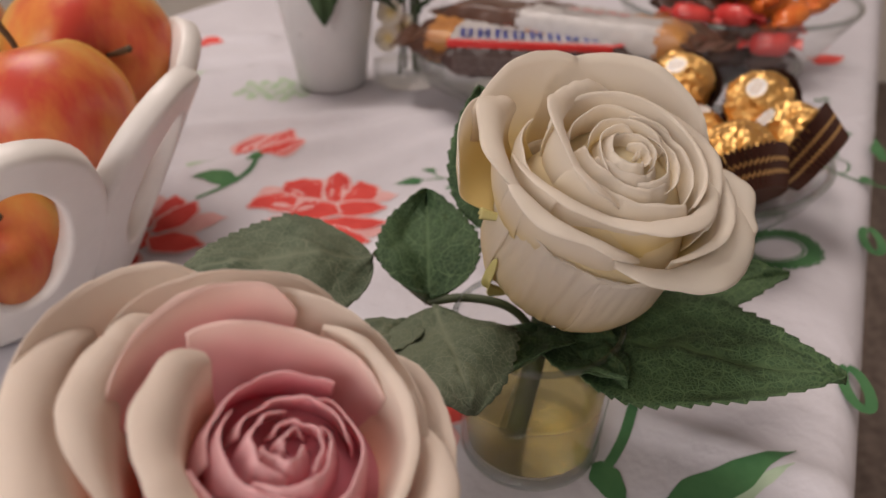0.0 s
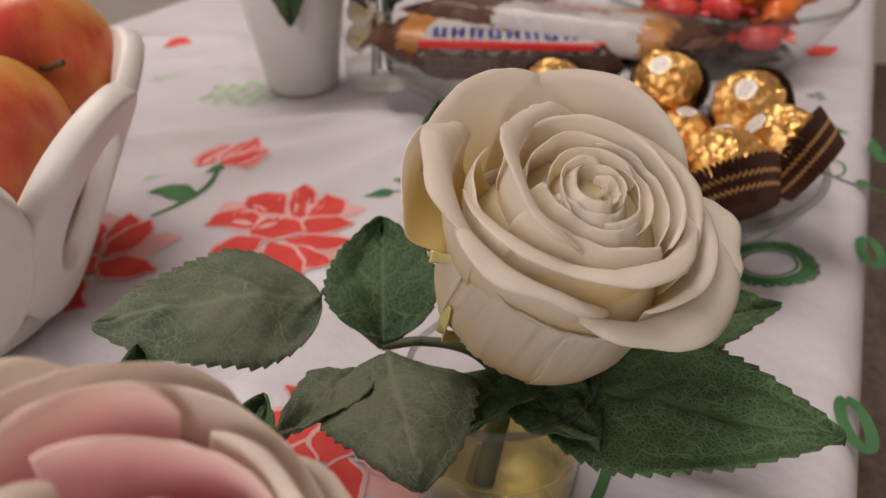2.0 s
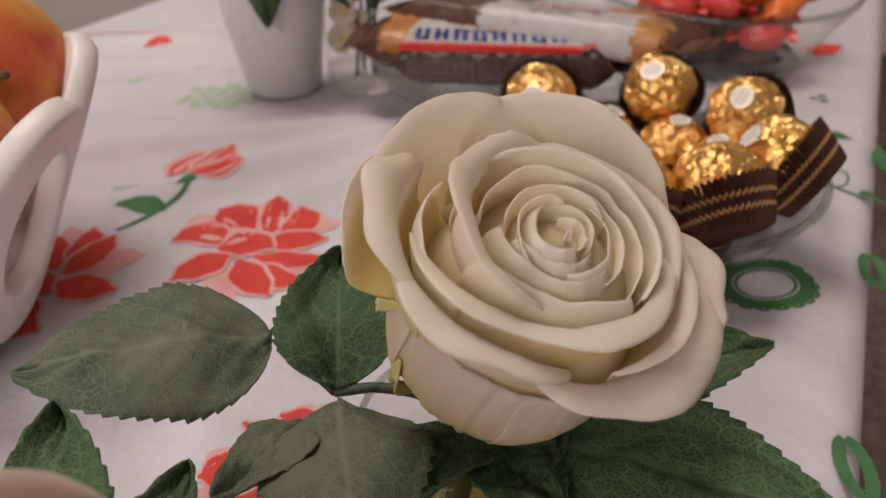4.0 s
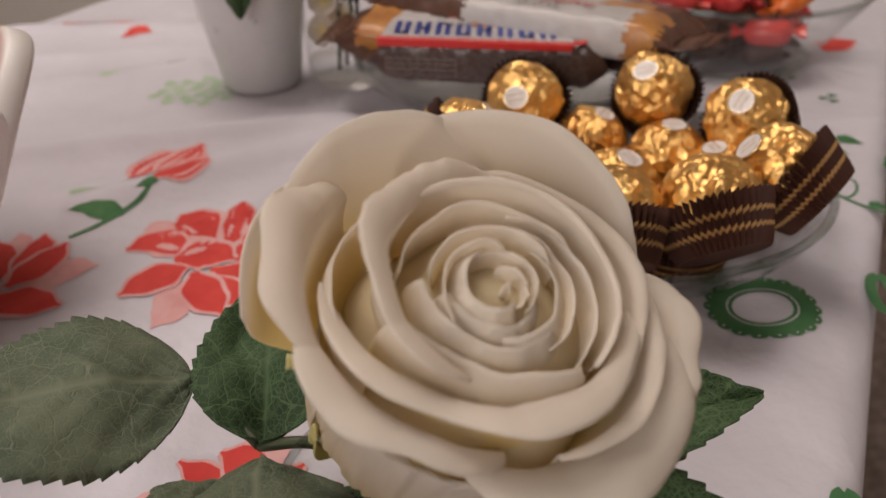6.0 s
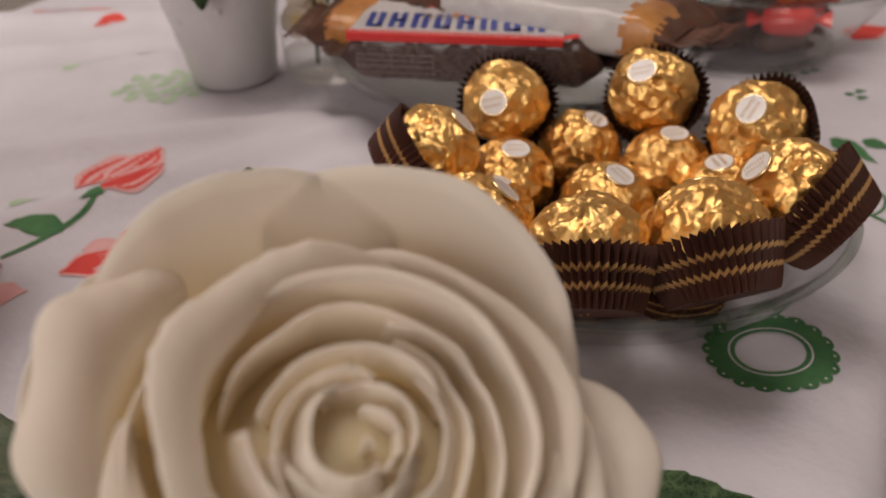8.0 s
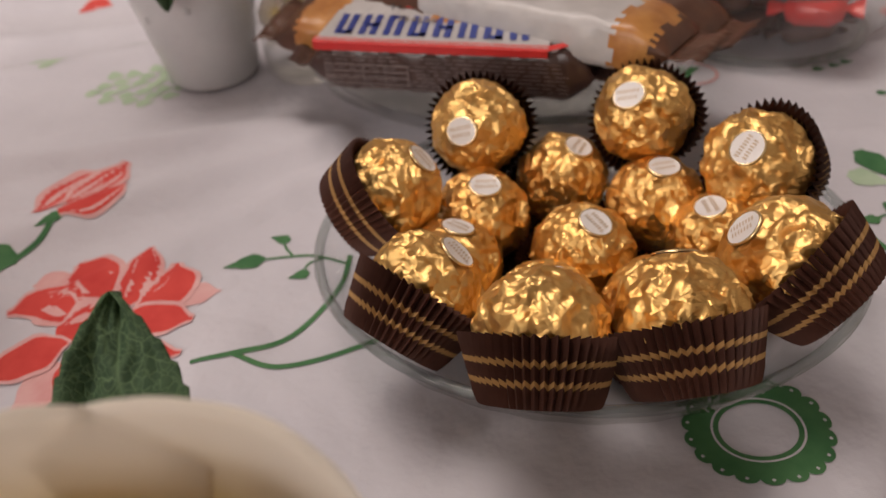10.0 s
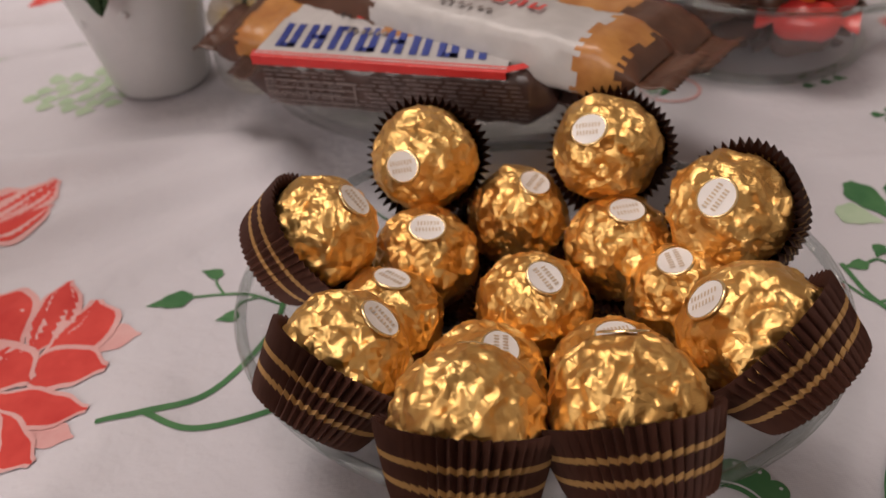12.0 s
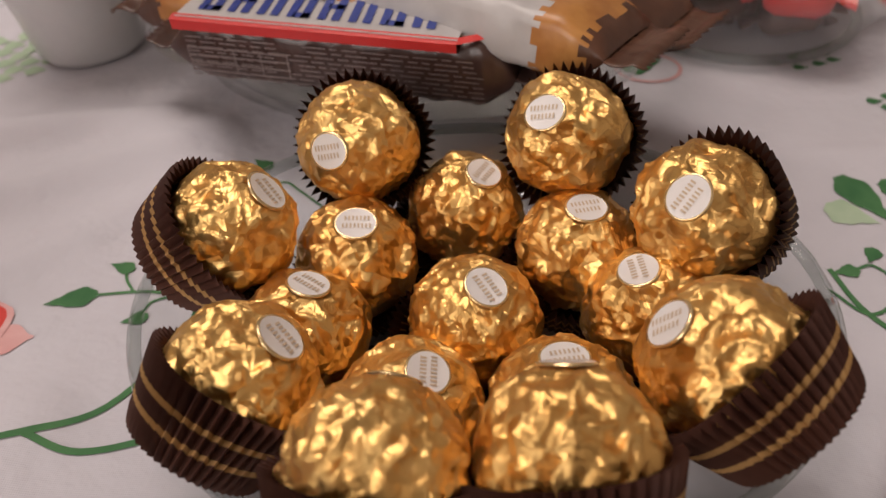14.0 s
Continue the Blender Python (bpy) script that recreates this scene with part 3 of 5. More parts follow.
def petal(parent, fr, phi, half, rb, rt, ht, mat, lip=0.0, twist=0.0, point=0.25, power=5.0, seed=0, wob=0.0008, label="", low=0.0):
    """A small plain petal or sepal: it climbs a bulb of radius rb and flares to rt at height ht."""
    o, e1, e2, a = fr
    nu, nv = 17, 12
    verts, along = [], []
    for j in range(nv):
        v = j / (nv - 1)
        for i in range(nu):
            u = 2 * i / (nu - 1) - 1
            f = phi + half * u * (0.55 + 0.45 * min(1, v * 2.2))
            r = rb * (1 - (1 - v) ** power) + (rt - rb) * v ** 2.2 + twist * u * v
            h = low + (ht * (1 - point * abs(u) ** 2.6) - low) * v
            r += wob * 1.5 * noise.noise(Vector((f * 1.7 + seed, v * 2.1, seed * 1.7))) * (0.3 + v)
            verts.append(o + max(r, 0.0006) * (math.cos(f) * e1 + math.sin(f) * e2) + h * a)
            along.append(v)
    return mesh_ob("petal", verts, grid_faces(nu, nv), mat, parent, label, along=along, solid=0.00045)


def wound_petal(parent, fr, start, middle, end, mat, roll=0.0, curl=110.0, foot=(3.0, 25.0), belly=1.0, drop=3.0, seed=0, lean=0.12, fray=0.12, crumple=0.0, label="", wob=0.55):
    """One petal wound about the axis. Its crest runs through start, middle and end, each (degrees, radius, height) in millimetres;
    from the foot (radius, height) it swells by belly, reaches the crest and rolls outwards over the length roll by curl degrees."""
    o, e1, e2, a = fr
    nu, nc, nr = 57, 20, 12 if roll else 0
    verts, along = [], []
    rows = nc + nr
    line = []
    for i in range(nu):
        u = 2 * i / (nu - 1) - 1
        w0, w1, w2 = u * (u - 1) / 2, 1 - u * u, u * (u + 1) / 2
        f, r, h = (w0 * start[k] + w1 * middle[k] + w2 * end[k] for k in range(3))
        f = radians(f)
        h -= drop * abs(u) ** 5
        h += 0.9 * noise.noise(Vector((u * 2.3 + seed * 3.1, seed, 0.7))) + 0.25 * noise.noise(Vector((u * 7 + seed, seed * 1.3, 2.7)))
        r += 1.1 * wob * noise.noise(Vector((f * 1.9 + seed, 0.4, seed * 1.7)))
        length = roll * (1 - 0.75 * abs(u) ** 3) * (1 + 0.35 * noise.noise(Vector((u * 2.1, seed * 2.7, 1.1))))
        length += fray * noise.noise(Vector((f * 60, seed, 0.3)))
        bend = radians(curl) * (1 + 0.25 * noise.noise(Vector((u * 1.7, seed, 5.1))))
        prof = []
        p0, p3 = Vector((foot[0], foot[1])), Vector((r, h))
        rise = h - foot[1]
        p1 = Vector((foot[0] + belly * (r - foot[0]), foot[1] + 0.18 * rise))
        p2 = Vector((r - lean * rise, h - 0.42 * rise))
        for j in range(nc):
            t = j / (nc - 1)
            prof.append((1 - t) ** 3 * p0 + 3 * t * (1 - t) ** 2 * p1 + 3 * t * t * (1 - t) * p2 + t ** 3 * p3)
        way = math.atan2(p3.y - p2.y, p3.x - p2.x)
        q = p3.copy()
        for j in range(nr):
            ang = way - bend * ((j + 0.5) / nr)
            q = q + Vector((math.cos(ang), math.sin(ang))) * length / nr
            prof.append(q.copy())
        if not nr:
            prof[-1] += Vector((0.1, 0.6)) * fray * noise.noise(Vector((f * 60, seed, 0.3)))
        line.append((f, prof))
    for j in range(rows):
        v = j / (rows - 1)
        for f, prof in line:
            r, h = prof[j]
            r += wob * (0.7 * noise.noise(Vector((f * 2.4 + seed, v * 2.6, seed * 2.3 + 5))) + 0.22 * noise.noise(Vector((f * 7 + seed, v * 7, seed + 9)))) * (0.3 + v)
            r += crumple * (noise.noise(Vector((f * 13 + seed, v * 4, seed))) + 0.5 * noise.noise(Vector((f * 30, v * 14, seed + 3))))
            r = max(r, 0.5)
            verts.append(o + 0.001 * (r * (math.cos(f) * e1 + math.sin(f) * e2) + h * a))
            along.append(min(1.0, j / (nc - 1)))
    return mesh_ob("petal", verts, grid_faces(nu, rows), mat, parent, label, along=along, solid=0.00028)


def leaf(parent, base, tip, side, width, mat, cup=0.004, droop=0.004, seed=0, teeth=17, label="", fat=0.42):
    """A toothed rose leaf from base to tip; side points to its one edge."""
    b, t = Vector(base), Vector(tip)
    d = t - b
    length = d.length
    d = d / length
    s = Vector(side)
    s = (s - d * s.dot(d)).normalized()
    up = s.cross(d)
    if up.z < 0:
        up = -up
    nu, nv = 25, teeth * 4 + 1
    verts, ribs = [], []
    for j in range(nv):
        v = j / (nv - 1)
        w = width * (math.sin(math.pi * v ** (0.5 / fat * 0.62)) ** 0.8 if 0 < v < 1 else 0.0)
        tooth = (j % 4) / 4
        for i in range(nu):
            u = 2 * i / (nu - 1) - 1
            edge = 1 + 0.0
            lag = 0.0
            if abs(u) > 0.99:
                edge = 1.0 + 0.085 * tooth
                lag = 0.012 * tooth
            nz = noise.noise(Vector((v * 3 + seed, u * 1.5, seed * 0.7)))
            nf = noise.noise(Vector((v * 9 + seed, u * 5, seed * 1.7)))
            z = cup * abs(u) ** 1.3 - droop * (2 * v - 0.8) ** 2 + 0.0032 * nz + 0.0010 * nf
            # side ribs
            z += 0.00035 * math.cos((v - 0.35 * abs(u)) * 2 * math.pi * 7) * (1 - abs(u)) - 0.0006 * math.exp(-(u / 0.07) ** 2)
            verts.append(b + d * length * (v + lag) + s * w * u * edge + up * z)
            wave = math.cos((v - 0.35 * abs(u)) * 2 * math.pi * 7)
            ribs.append(max(1.0 if i == nu // 2 else 0.0, max(0.0, wave - 0.80) * 3.2 * (1 - abs(u)) if abs(u) < 0.9 else 0.0))
    return mesh_ob("leaf", verts, grid_faces(nu, nv), mat, parent, label, along=ribs, solid=0.0004)


def stalk(parent, pts, r=0.0013, name="stalk", mat=None):
    v, f = tube(smooth_line(pts, 6), r, 8)
    return mesh_ob(name, v, f, mat or STEM, parent)


def white_rose():
    rose = thing("white_rose", (0.045, 0.178, 0.003), "white artificial cloth rose with dusty green leaves in a small glass", "flower", "roses")
    fr = rose_frame((0.052, 0.187, 0.0495), (0.265, -0.335, 0.905))
    D = math.radians

    def wind(*knots, **more):
        wind.seed += 1
        wound_petal(rose, fr, *knots, WHITE_PETAL, seed=wind.seed, **more)

    wind.seed = 0
    # heart: narrow petals wound into a pointed bud
    def bud(*knots):
        back = math.sin(radians(knots[1][0])) > 0.3
        foot, lean = ((max(0.6, knots[1][1] - 2.0), 47.0), 0.10) if back else ((knots[1][1] + 5.0, 43.0), -0.38)
        wind(*knots, foot=foot, belly=0.25, lean=lean, drop=0.8, wob=0.35, fray=0.22)

    bud((0, 0.6, 53.6), (120, 0.3, 55.0), (250, 0.5, 53.6))
    bud((118, 7.0, 54.4), (200, 5.4, 54.0), (310, 1.6, 54.0))
    bud((290, 2.6, 53.8), (380, 3.8, 54.0), (462, 4.6, 54.0))
    bud((330, 4.2, 53.4), (415, 6.4, 54.0), (500, 7.6, 54.2))
    bud((185, 8.8, 53.6), (262, 5.4, 52.8), (362, 5.0, 53.0))
    bud((88, 8.0, 54.6), (150, 9.4, 54.8), (226, 9.4, 53.2))
    bud((270, 6.6, 52.4), (345, 8.2, 52.6), (420, 9.8, 53.6))
    bud((30, 9.8, 53.2), (95, 11.4, 54.2), (170, 11.8, 54.0))
    bud((176, 12.4, 53.4), (246, 8.6, 51.8), (335, 8.8, 51.8))
    bud((318, 10.6, 51.4), (380, 12.0, 52.4), (440, 13.0, 53.2))
    # packed petal feet that close the bulb between the rings
    o, e1, e2, ax = fr
    verts, along = [], []
    for r, h in ((0.0006, 0.0520), (0.0050, 0.0508), (0.0100, 0.0490), (0.0150, 0.0455), (0.0190, 0.0410), (0.0215, 0.0365), (0.0225, 0.0300), (0.0225, 0.0240), (0.0200, 0.0150), (0.0130, 0.0060)):
        for i in range(72):
            f = 2 * math.pi * i / 72
            rr = r * (1 + 0.03 * math.sin(5 * f + r * 300))
            verts.append(o + rr * (math.cos(f) * e1 + math.sin(f) * e2) + h * ax)
            along.append(0.45)
    mesh_ob("inner_petals", verts, grid_faces(72, 10, True), WHITE_PETAL, rose, along=along)
    # the rings round the heart
    wind((198, 15.6, 52.2), (258, 11.6, 50.8), (324, 15.4, 50.6), foot=(19.0, 40.0), belly=0.2, lean=-0.4, drop=0.8, wob=0.4)
    ring = dict(foot=(12.0, 36.0), drop=1.5, wob=0.5, lean=0.0)
    wind((322, 15.2, 50.8), (380, 15.4, 52.0), (445, 15.4, 53.0), **ring)
    wind((40, 16.0, 52.6), (100, 16.6, 53.2), (170, 16.0, 52.8), **ring)
    wind((-28, 17.0, 49.6), (58, 20.4, 52.6), (158, 20.8, 50.6), roll=1.6, curl=120, **ring)
    # the broad petal with the turned and frayed lip
    wind((80, 25.0, 46.6), (165, 18.4, 50.8), (252, 12.6, 48.0), roll=8.2, curl=112, foot=(14.0, 34.0), drop=0.8, lean=-0.12, fray=0.6)
    wind((140, 26.5, 45.0), (178, 25.0, 46.6), (214, 21.4, 47.5), foot=(22.0, 34.0), drop=1.0, lean=-0.1)
    # the deep lip below the heart and the arcs that rise behind it
    wind((172, 25.5, 43.0), (272, 16.0, 46.4), (370, 23.6, 46.6), roll=9.0, curl=128, foot=(15.0, 34.0), drop=0.5, lean=-0.10)
    wind((-30, 22.6, 46.6), (40, 25.0, 48.8), (112, 26.0, 47.2), roll=3.0, curl=120, foot=(18.0, 32.0), drop=1.5, lean=0.02)
    wind((-62, 23.0, 43.0), (-18, 26.0, 45.2), (40, 27.6, 44.6), roll=4.0, curl=110, foot=(20.0, 32.0), drop=1.5, lean=-0.05)
    # outer petals: two upright ones behind, two at the side, two turned down in front
    wind((14, 28.5, 39.0), (62, 36.5, 53.6), (116, 37.5, 48.5), foot=(20.0, 12.0), drop=3.0, lean=0.22, belly=1.1)
    wind((84, 35.0, 45.0), (122, 39.5, 52.0), (150, 41.0, 41.5), foot=(20.0, 12.0), drop=2.0, lean=0.25, belly=1.1)
    wind((134, 41.0, 40.5), (156, 41.4, 41.0), (180, 37.5, 38.5), foot=(25.0, 26.0), drop=2.0, lean=0.22, belly=1.1)
    wind((136, 33.0, 41.6), (168, 29.6, 43.4), (205, 25.6, 42.6), roll=10.5, curl=122, foot=(22.0, 26.0), drop=0.8, lean=-0.02)
    wind((190, 27.6, 41.6), (232, 22.4, 42.0), (278, 19.8, 40.6), roll=10.0, curl=126, foot=(19.0, 26.0), drop=0.4, lean=-0.06)
    wind((262, 20.8, 40.4), (316, 25.6, 41.2), (386, 31.5, 40.2), roll=10.0, curl=92, foot=(20.0, 24.0), drop=1.0, lean=0.25)
    wind((335, 28.0, 39.4), (364, 32.0, 41.0), (396, 29.0, 39.0), roll=7.5, curl=78, foot=(20.0, 20.0), drop=2.0, lean=0.25)
    # crumpled lowest petals that hug the bulb
    hug = dict(foot=(7.0, 2.0), belly=1.45, drop=2.0, lean=0.04)
    wind((190, 25.0, 35.0), (232, 23.4, 35.0), (285, 22.6, 35.0), crumple=0.85, roll=0.8, curl=60, **hug)
    wind((262, 23.0, 35.0), (312, 23.8, 35.0), (362, 25.0, 34.0), crumple=0.2, **hug)
    wind((350, 27.0, 34.0), (405, 27.6, 36.0), (465, 28.0, 34.0), crumple=0.2, **hug)
    wind((98, 25.0, 34.0), (148, 25.4, 35.0), (200, 25.0, 34.0), crumple=0.25, **hug)
    petal(rose, fr, D(203), D(4), 0.0245, 0.0258, 0.0200, SEPAL, 0.0, 0.0, 0.4, 5.0, 61, 0.0004, "pale yellow-green sepal")
    petal(rose, fr, D(184), D(1.6), 0.0262, 0.0300, 0.0290, SEPAL, 0.0, 0.0, 0.1, 3.0, 62, 0.0004, "pale yellow-green sepal", low=0.026)
    for k, phi in enumerate((325, 300, 80)):
        petal(rose, fr, D(phi), D(15), 0.0240, 0.0270, 0.004, REDBROWN, 0.0, 0.0, 0.7, 3.0, 64 + k, 0.0004, "red-brown withered sepal", low=-0.004)
    # stem into the glass
    stalk(rose, [(0.0522, 0.187, 0.051), (0.050, 0.185, 0.040), (0.047, 0.180, 0.022), (0.043, 0.174, 0.006)], 0.0032, "stem")
    fork = (0.017, 0.187, 0.044)
    stalk(rose, [(0.049, 0.183, 0.034), (0.040, 0.184, 0.044), (0.028, 0.186, 0.046), fork], 0.0013)
    stalk(rose, [fork, (0.009, 0.194, 0.047), (0.001, 0.201, 0.0525)], 0.0012)
    # leaves
    leaf(rose, (0.001, 0.201, 0.0530), (-0.050, 0.178, 0.0640), (-0.3, 1, 0.25), 0.0190, DUSTY_LEAF, -0.004, 0.002, 1, 17, "dusty grey-green cloth leaf")
    leaf(rose, (0.0172, 0.187, 0.0440), (0.016, 0.224, 0.0600), (1, 0.1, 0.0), 0.0150, DEEP_LEAF, 0.004, 0.001, 2, 13)
    leaf(rose, (0.0180, 0.184, 0.0465), (0.0272, 0.1365, 0.0570), (1, 0.25, 0.05), 0.0182, DUSTY_LEAF, -0.003, 0.003, 3, 15, "dusty grey-green cloth leaf")
    leaf(rose, (0.014, 0.176, 0.0450), (-0.004, 0.155, 0.0480), (0.6, -0.7, 0.1), 0.0085, DUSTY_LEAF, 0.002, 0.002, 4, 9)
    leaf(rose, (0.054, 0.177, 0.0405), (0.1150, 0.1436, 0.0530), (0.3, 1, 0.0), 0.0225, GREEN_LEAF, 0.002, 0.001, 5, 19, fat=0.40)
    leaf(rose, (0.068, 0.186, 0.0420), (0.1265, 0.2010, 0.0450), (-0.2, 1, 0.1), 0.0130, GREEN_LEAF, 0.002, 0.002, 6, 12)
    leaf(rose, (0.040, 0.210, 0.0520), (0.0332, 0.2450, 0.0875), (1, 0.0, 0.0), 0.0140, DEEP_LEAF, 0.002, 0.001, 9, 12)
    leaf(rose, (0.048, 0.180, 0.0400), (0.036, 0.152, 0.0490), (1, 0.3, 0.0), 0.0130, DEEP_LEAF, 0.001, 0.001, 7, 9)
    leaf(rose, (0.050, 0.178, 0.0400), (0.066, 0.150, 0.0480), (1, 0.5, 0.0), 0.0110, DEEP_LEAF, 0.001, 0.001, 8, 9)


white_rose()


def tumbler(x, y, rim, foot, high, level, label):
    t = thing("glass_tumbler", (x, y, 0.001), label, "glass", "small glasses")
    w = 0.0012
    prof = [(0.0005, 0.0), (foot - 0.002, 0.0), (foot, 0.002)] + [(foot + (rim - foot) * k / 8, 0.002 + (high - 0.002) * k / 8) for k in range(1, 9)]
    prof += [(rim - w * 0.4, high + 0.0006), (rim - w, high), (rim - w, high - 0.0015)]
    v, f = lathe(prof, 56, at=(x, y, 0.001))
    mesh_ob("glass_wall", v, f, GLASS, t)
    for part_name, rr, zz, th in (("rim", rim - 0.0006, high + 0.001, 0.0009), ("base", foot - 0.0012, 0.0030, 0.0016)):
        v, f = tube([(x + rr * math.cos(q), y + rr * math.sin(q), zz) for q in [2 * math.pi * i / 56 for i in range(57)]], th, 8)
        mesh_ob(part_name, v, f, RIM_GLASS, t)
    if level:
        k = level / high
        v, f = lathe([(0.0005, 0.0045), (foot - w - 0.0004, 0.0046), (foot + (rim - foot) * k - w - 0.0004, level), (0.0005, level + 0.0001)], 48, at=(x, y, 0.001))
        mesh_ob("water", v, f, WATER, t, "yellow-tinged water")


tumbler(0.0470, 0.1745, 0.0235, 0.0205, 0.046, 0.0235, "small clear tumbler half full of yellowish water")
tumbler(-0.012, 0.092, 0.0205, 0.0180, 0.044, 0.0, "small clear tumbler that holds the pink rose")


def pink_rose():
    rose = thing("pink_rose", (-0.012, 0.092, 0.003), "pink and cream artificial cloth rose with a deep pink heart", "flower", "roses")
    fr = rose_frame((-0.0120, 0.0950, 0.0500), (0.265, -0.205, 0.94))
    count = iter(range(200, 300))

    def wind(mat, *knots, **more):
        wound_petal(rose, fr, *knots, mat, seed=next(count), **more)

    # the heart, wound tight
    for k in range(10):
        at, r = 150 + 133 * k, 1.2 + 1.25 * k
        wind(PINK_HEART, (at - 100 + 4 * k, r + 1.2, 46.0), (at, r, 46.4), (at + 100 - 4 * k, r - 0.4, 45.4), foot=(r + 3.0, 36.0), belly=0.3, lean=-0.22, drop=0.8, wob=0.5, label="deep pink inner petal")
    o, e1, e2, ax = fr
    verts = [o + 0.001 * (r * (math.cos(f) * e1 + math.sin(f) * e2) + h * ax) for r, h in ((0.8, 42.0), (8.0, 41.0), (14.0, 37.0), (19.0, 30.0), (21.0, 16.0), (16.0, 4.0)) for f in [2 * math.pi * i / 48 for i in range(48)]]
    mesh_ob("inner_petals", verts, grid_faces(48, 6, True), PINK_HEART, rose, along=[0.4] * len(verts))
    # the walls of the cup
    wall = dict(foot=(11.0, 33.0), drop=1.5, lean=0.08)
    wind(PINK_PETAL, (40, 18.5, 45.0), (95, 19.0, 48.0), (140, 22.5, 49.0), **wall)
    wind(PINK_PETAL, (95, 24.0, 47.0), (128, 27.0, 49.5), (172, 25.5, 46.5), roll=1.0, curl=50, **wall)
    wind(CREAM_PETAL, (-50, 15.5, 42.0), (20, 17.5, 45.0), (84, 21.5, 47.0), roll=2.4, curl=95, **wall)
    wind(CREAM_PETAL, (140, 17.0, 48.0), (198, 14.2, 46.4), (268, 13.0, 42.5), roll=7.5, curl=105, **wall)
    wind(PINK_PETAL, (240, 13.5, 42.5), (300, 14.5, 42.5), (350, 16.5, 42.0), roll=4.0, curl=105, **wall)
    # outer petals
    rim = dict(foot=(17.0, 18.0), drop=2.0, lean=0.15)
    wind(CREAM_PETAL, (15, 22.0, 42.0), (75, 25.0, 46.0), (128, 30.5, 46.5), roll=0.8, curl=40, **rim)
    wind(CREAM_PETAL, (78, 29.0, 43.0), (112, 32.5, 46.0), (150, 34.5, 44.0), roll=0.8, curl=40, **rim)
    wind(CREAM_PETAL, (118, 34.0, 43.0), (145, 39.5, 45.0), (180, 38.5, 42.0), roll=1.5, curl=50, **rim)
    wind(CREAM_PETAL, (136, 30.0, 43.0), (168, 26.0, 44.5), (208, 22.0, 42.5), roll=6.5, curl=105, **rim)
    wind(CREAM_PETAL, (150, 37.0, 41.0), (184, 31.0, 42.0), (228, 26.0, 40.0), roll=8.0, curl=110, **rim)
    wind(CREAM_PETAL, (205, 22.0, 40.0), (250, 19.5, 41.0), (300, 19.0, 40.0), roll=7.0, curl=110, **rim)
    wind(CREAM_PETAL, (285, 19.0, 39.0), (335, 20.5, 41.0), (385, 22.0, 41.0), roll=5.5, curl=100, **rim)
    wind(CREAM_PETAL, (-5, 23.5, 38.0), (28, 25.0, 40.5), (66, 26.0, 39.0), roll=2.5, curl=50, **rim)
    stalk(rose, [(-0.012, 0.095, 0.051), (-0.012, 0.094, 0.030), (-0.012, 0.092, 0.008)], 0.0030, "stem")
    leaf(rose, (-0.020, 0.118, 0.050), (-0.0345, 0.1660, 0.0630), (1, 0.3, 0.2), 0.0125, GREEN_LEAF, 0.003, 0.002, 21, 11)
    leaf(rose, (-0.010, 0.118, 0.050), (-0.0050, 0.1530, 0.0605), (1, -0.3, 0.0), 0.0090, GREEN_LEAF, 0.003, 0.002, 22, 9)
    leaf(rose, (-0.032, 0.092, 0.054), (-0.058, 0.070, 0.058), (0.5, -0.8, 0.0), 0.0130, GREEN_LEAF, 0.003, 0.002, 23, 11)


pink_rose()


# ---- dishes and chocolates ----
def glass_dish(x, y, sx, sy, high, foot, label, ribs=0):
    d = thing("glass_dish", (x, y, 0.001), label, "dish", "glass dishes")
    k = high / 0.019
    prof = [(0.001, 0.002), (foot * 0.92, 0.002), (foot * 0.95, 0.0), (foot * 1.02, 0.0), (foot * 1.06, 0.002), (0.90, 0.0065 * k), (0.955, 0.0115 * k), (0.985, 0.0160 * k),
            (1.0, 0.0182 * k), (1.003, 0.0190 * k), (0.990, 0.0197 * k), (0.968, 0.0188 * k), (0.930, 0.0130 * k), (0.860, 0.0080 * k), (foot, 0.0050), (0.001, 0.0045)]
    v, f = lathe(prof, 128, sx, sy, (x, y, 0.001), 0.004 if ribs else 0.0, ribs)
    mesh_ob("bowl", v, f, THICK_GLASS, d)
    v, f = tube([(x + 0.99 * sx * math.cos(a), y + 0.99 * sy * math.sin(a), 0.001 + high) for a in [2 * math.pi * i / 96 for i in range(97)]], 0.0017, 8)
    mesh_ob("rim", v, f, RIM_GLASS, d)


glass_dish(0.1195, 0.3400, 0.0825, 0.0685, 0.0205, 0.78, "shallow oval clear glass dish full of gold-wrapped chocolates", 32)


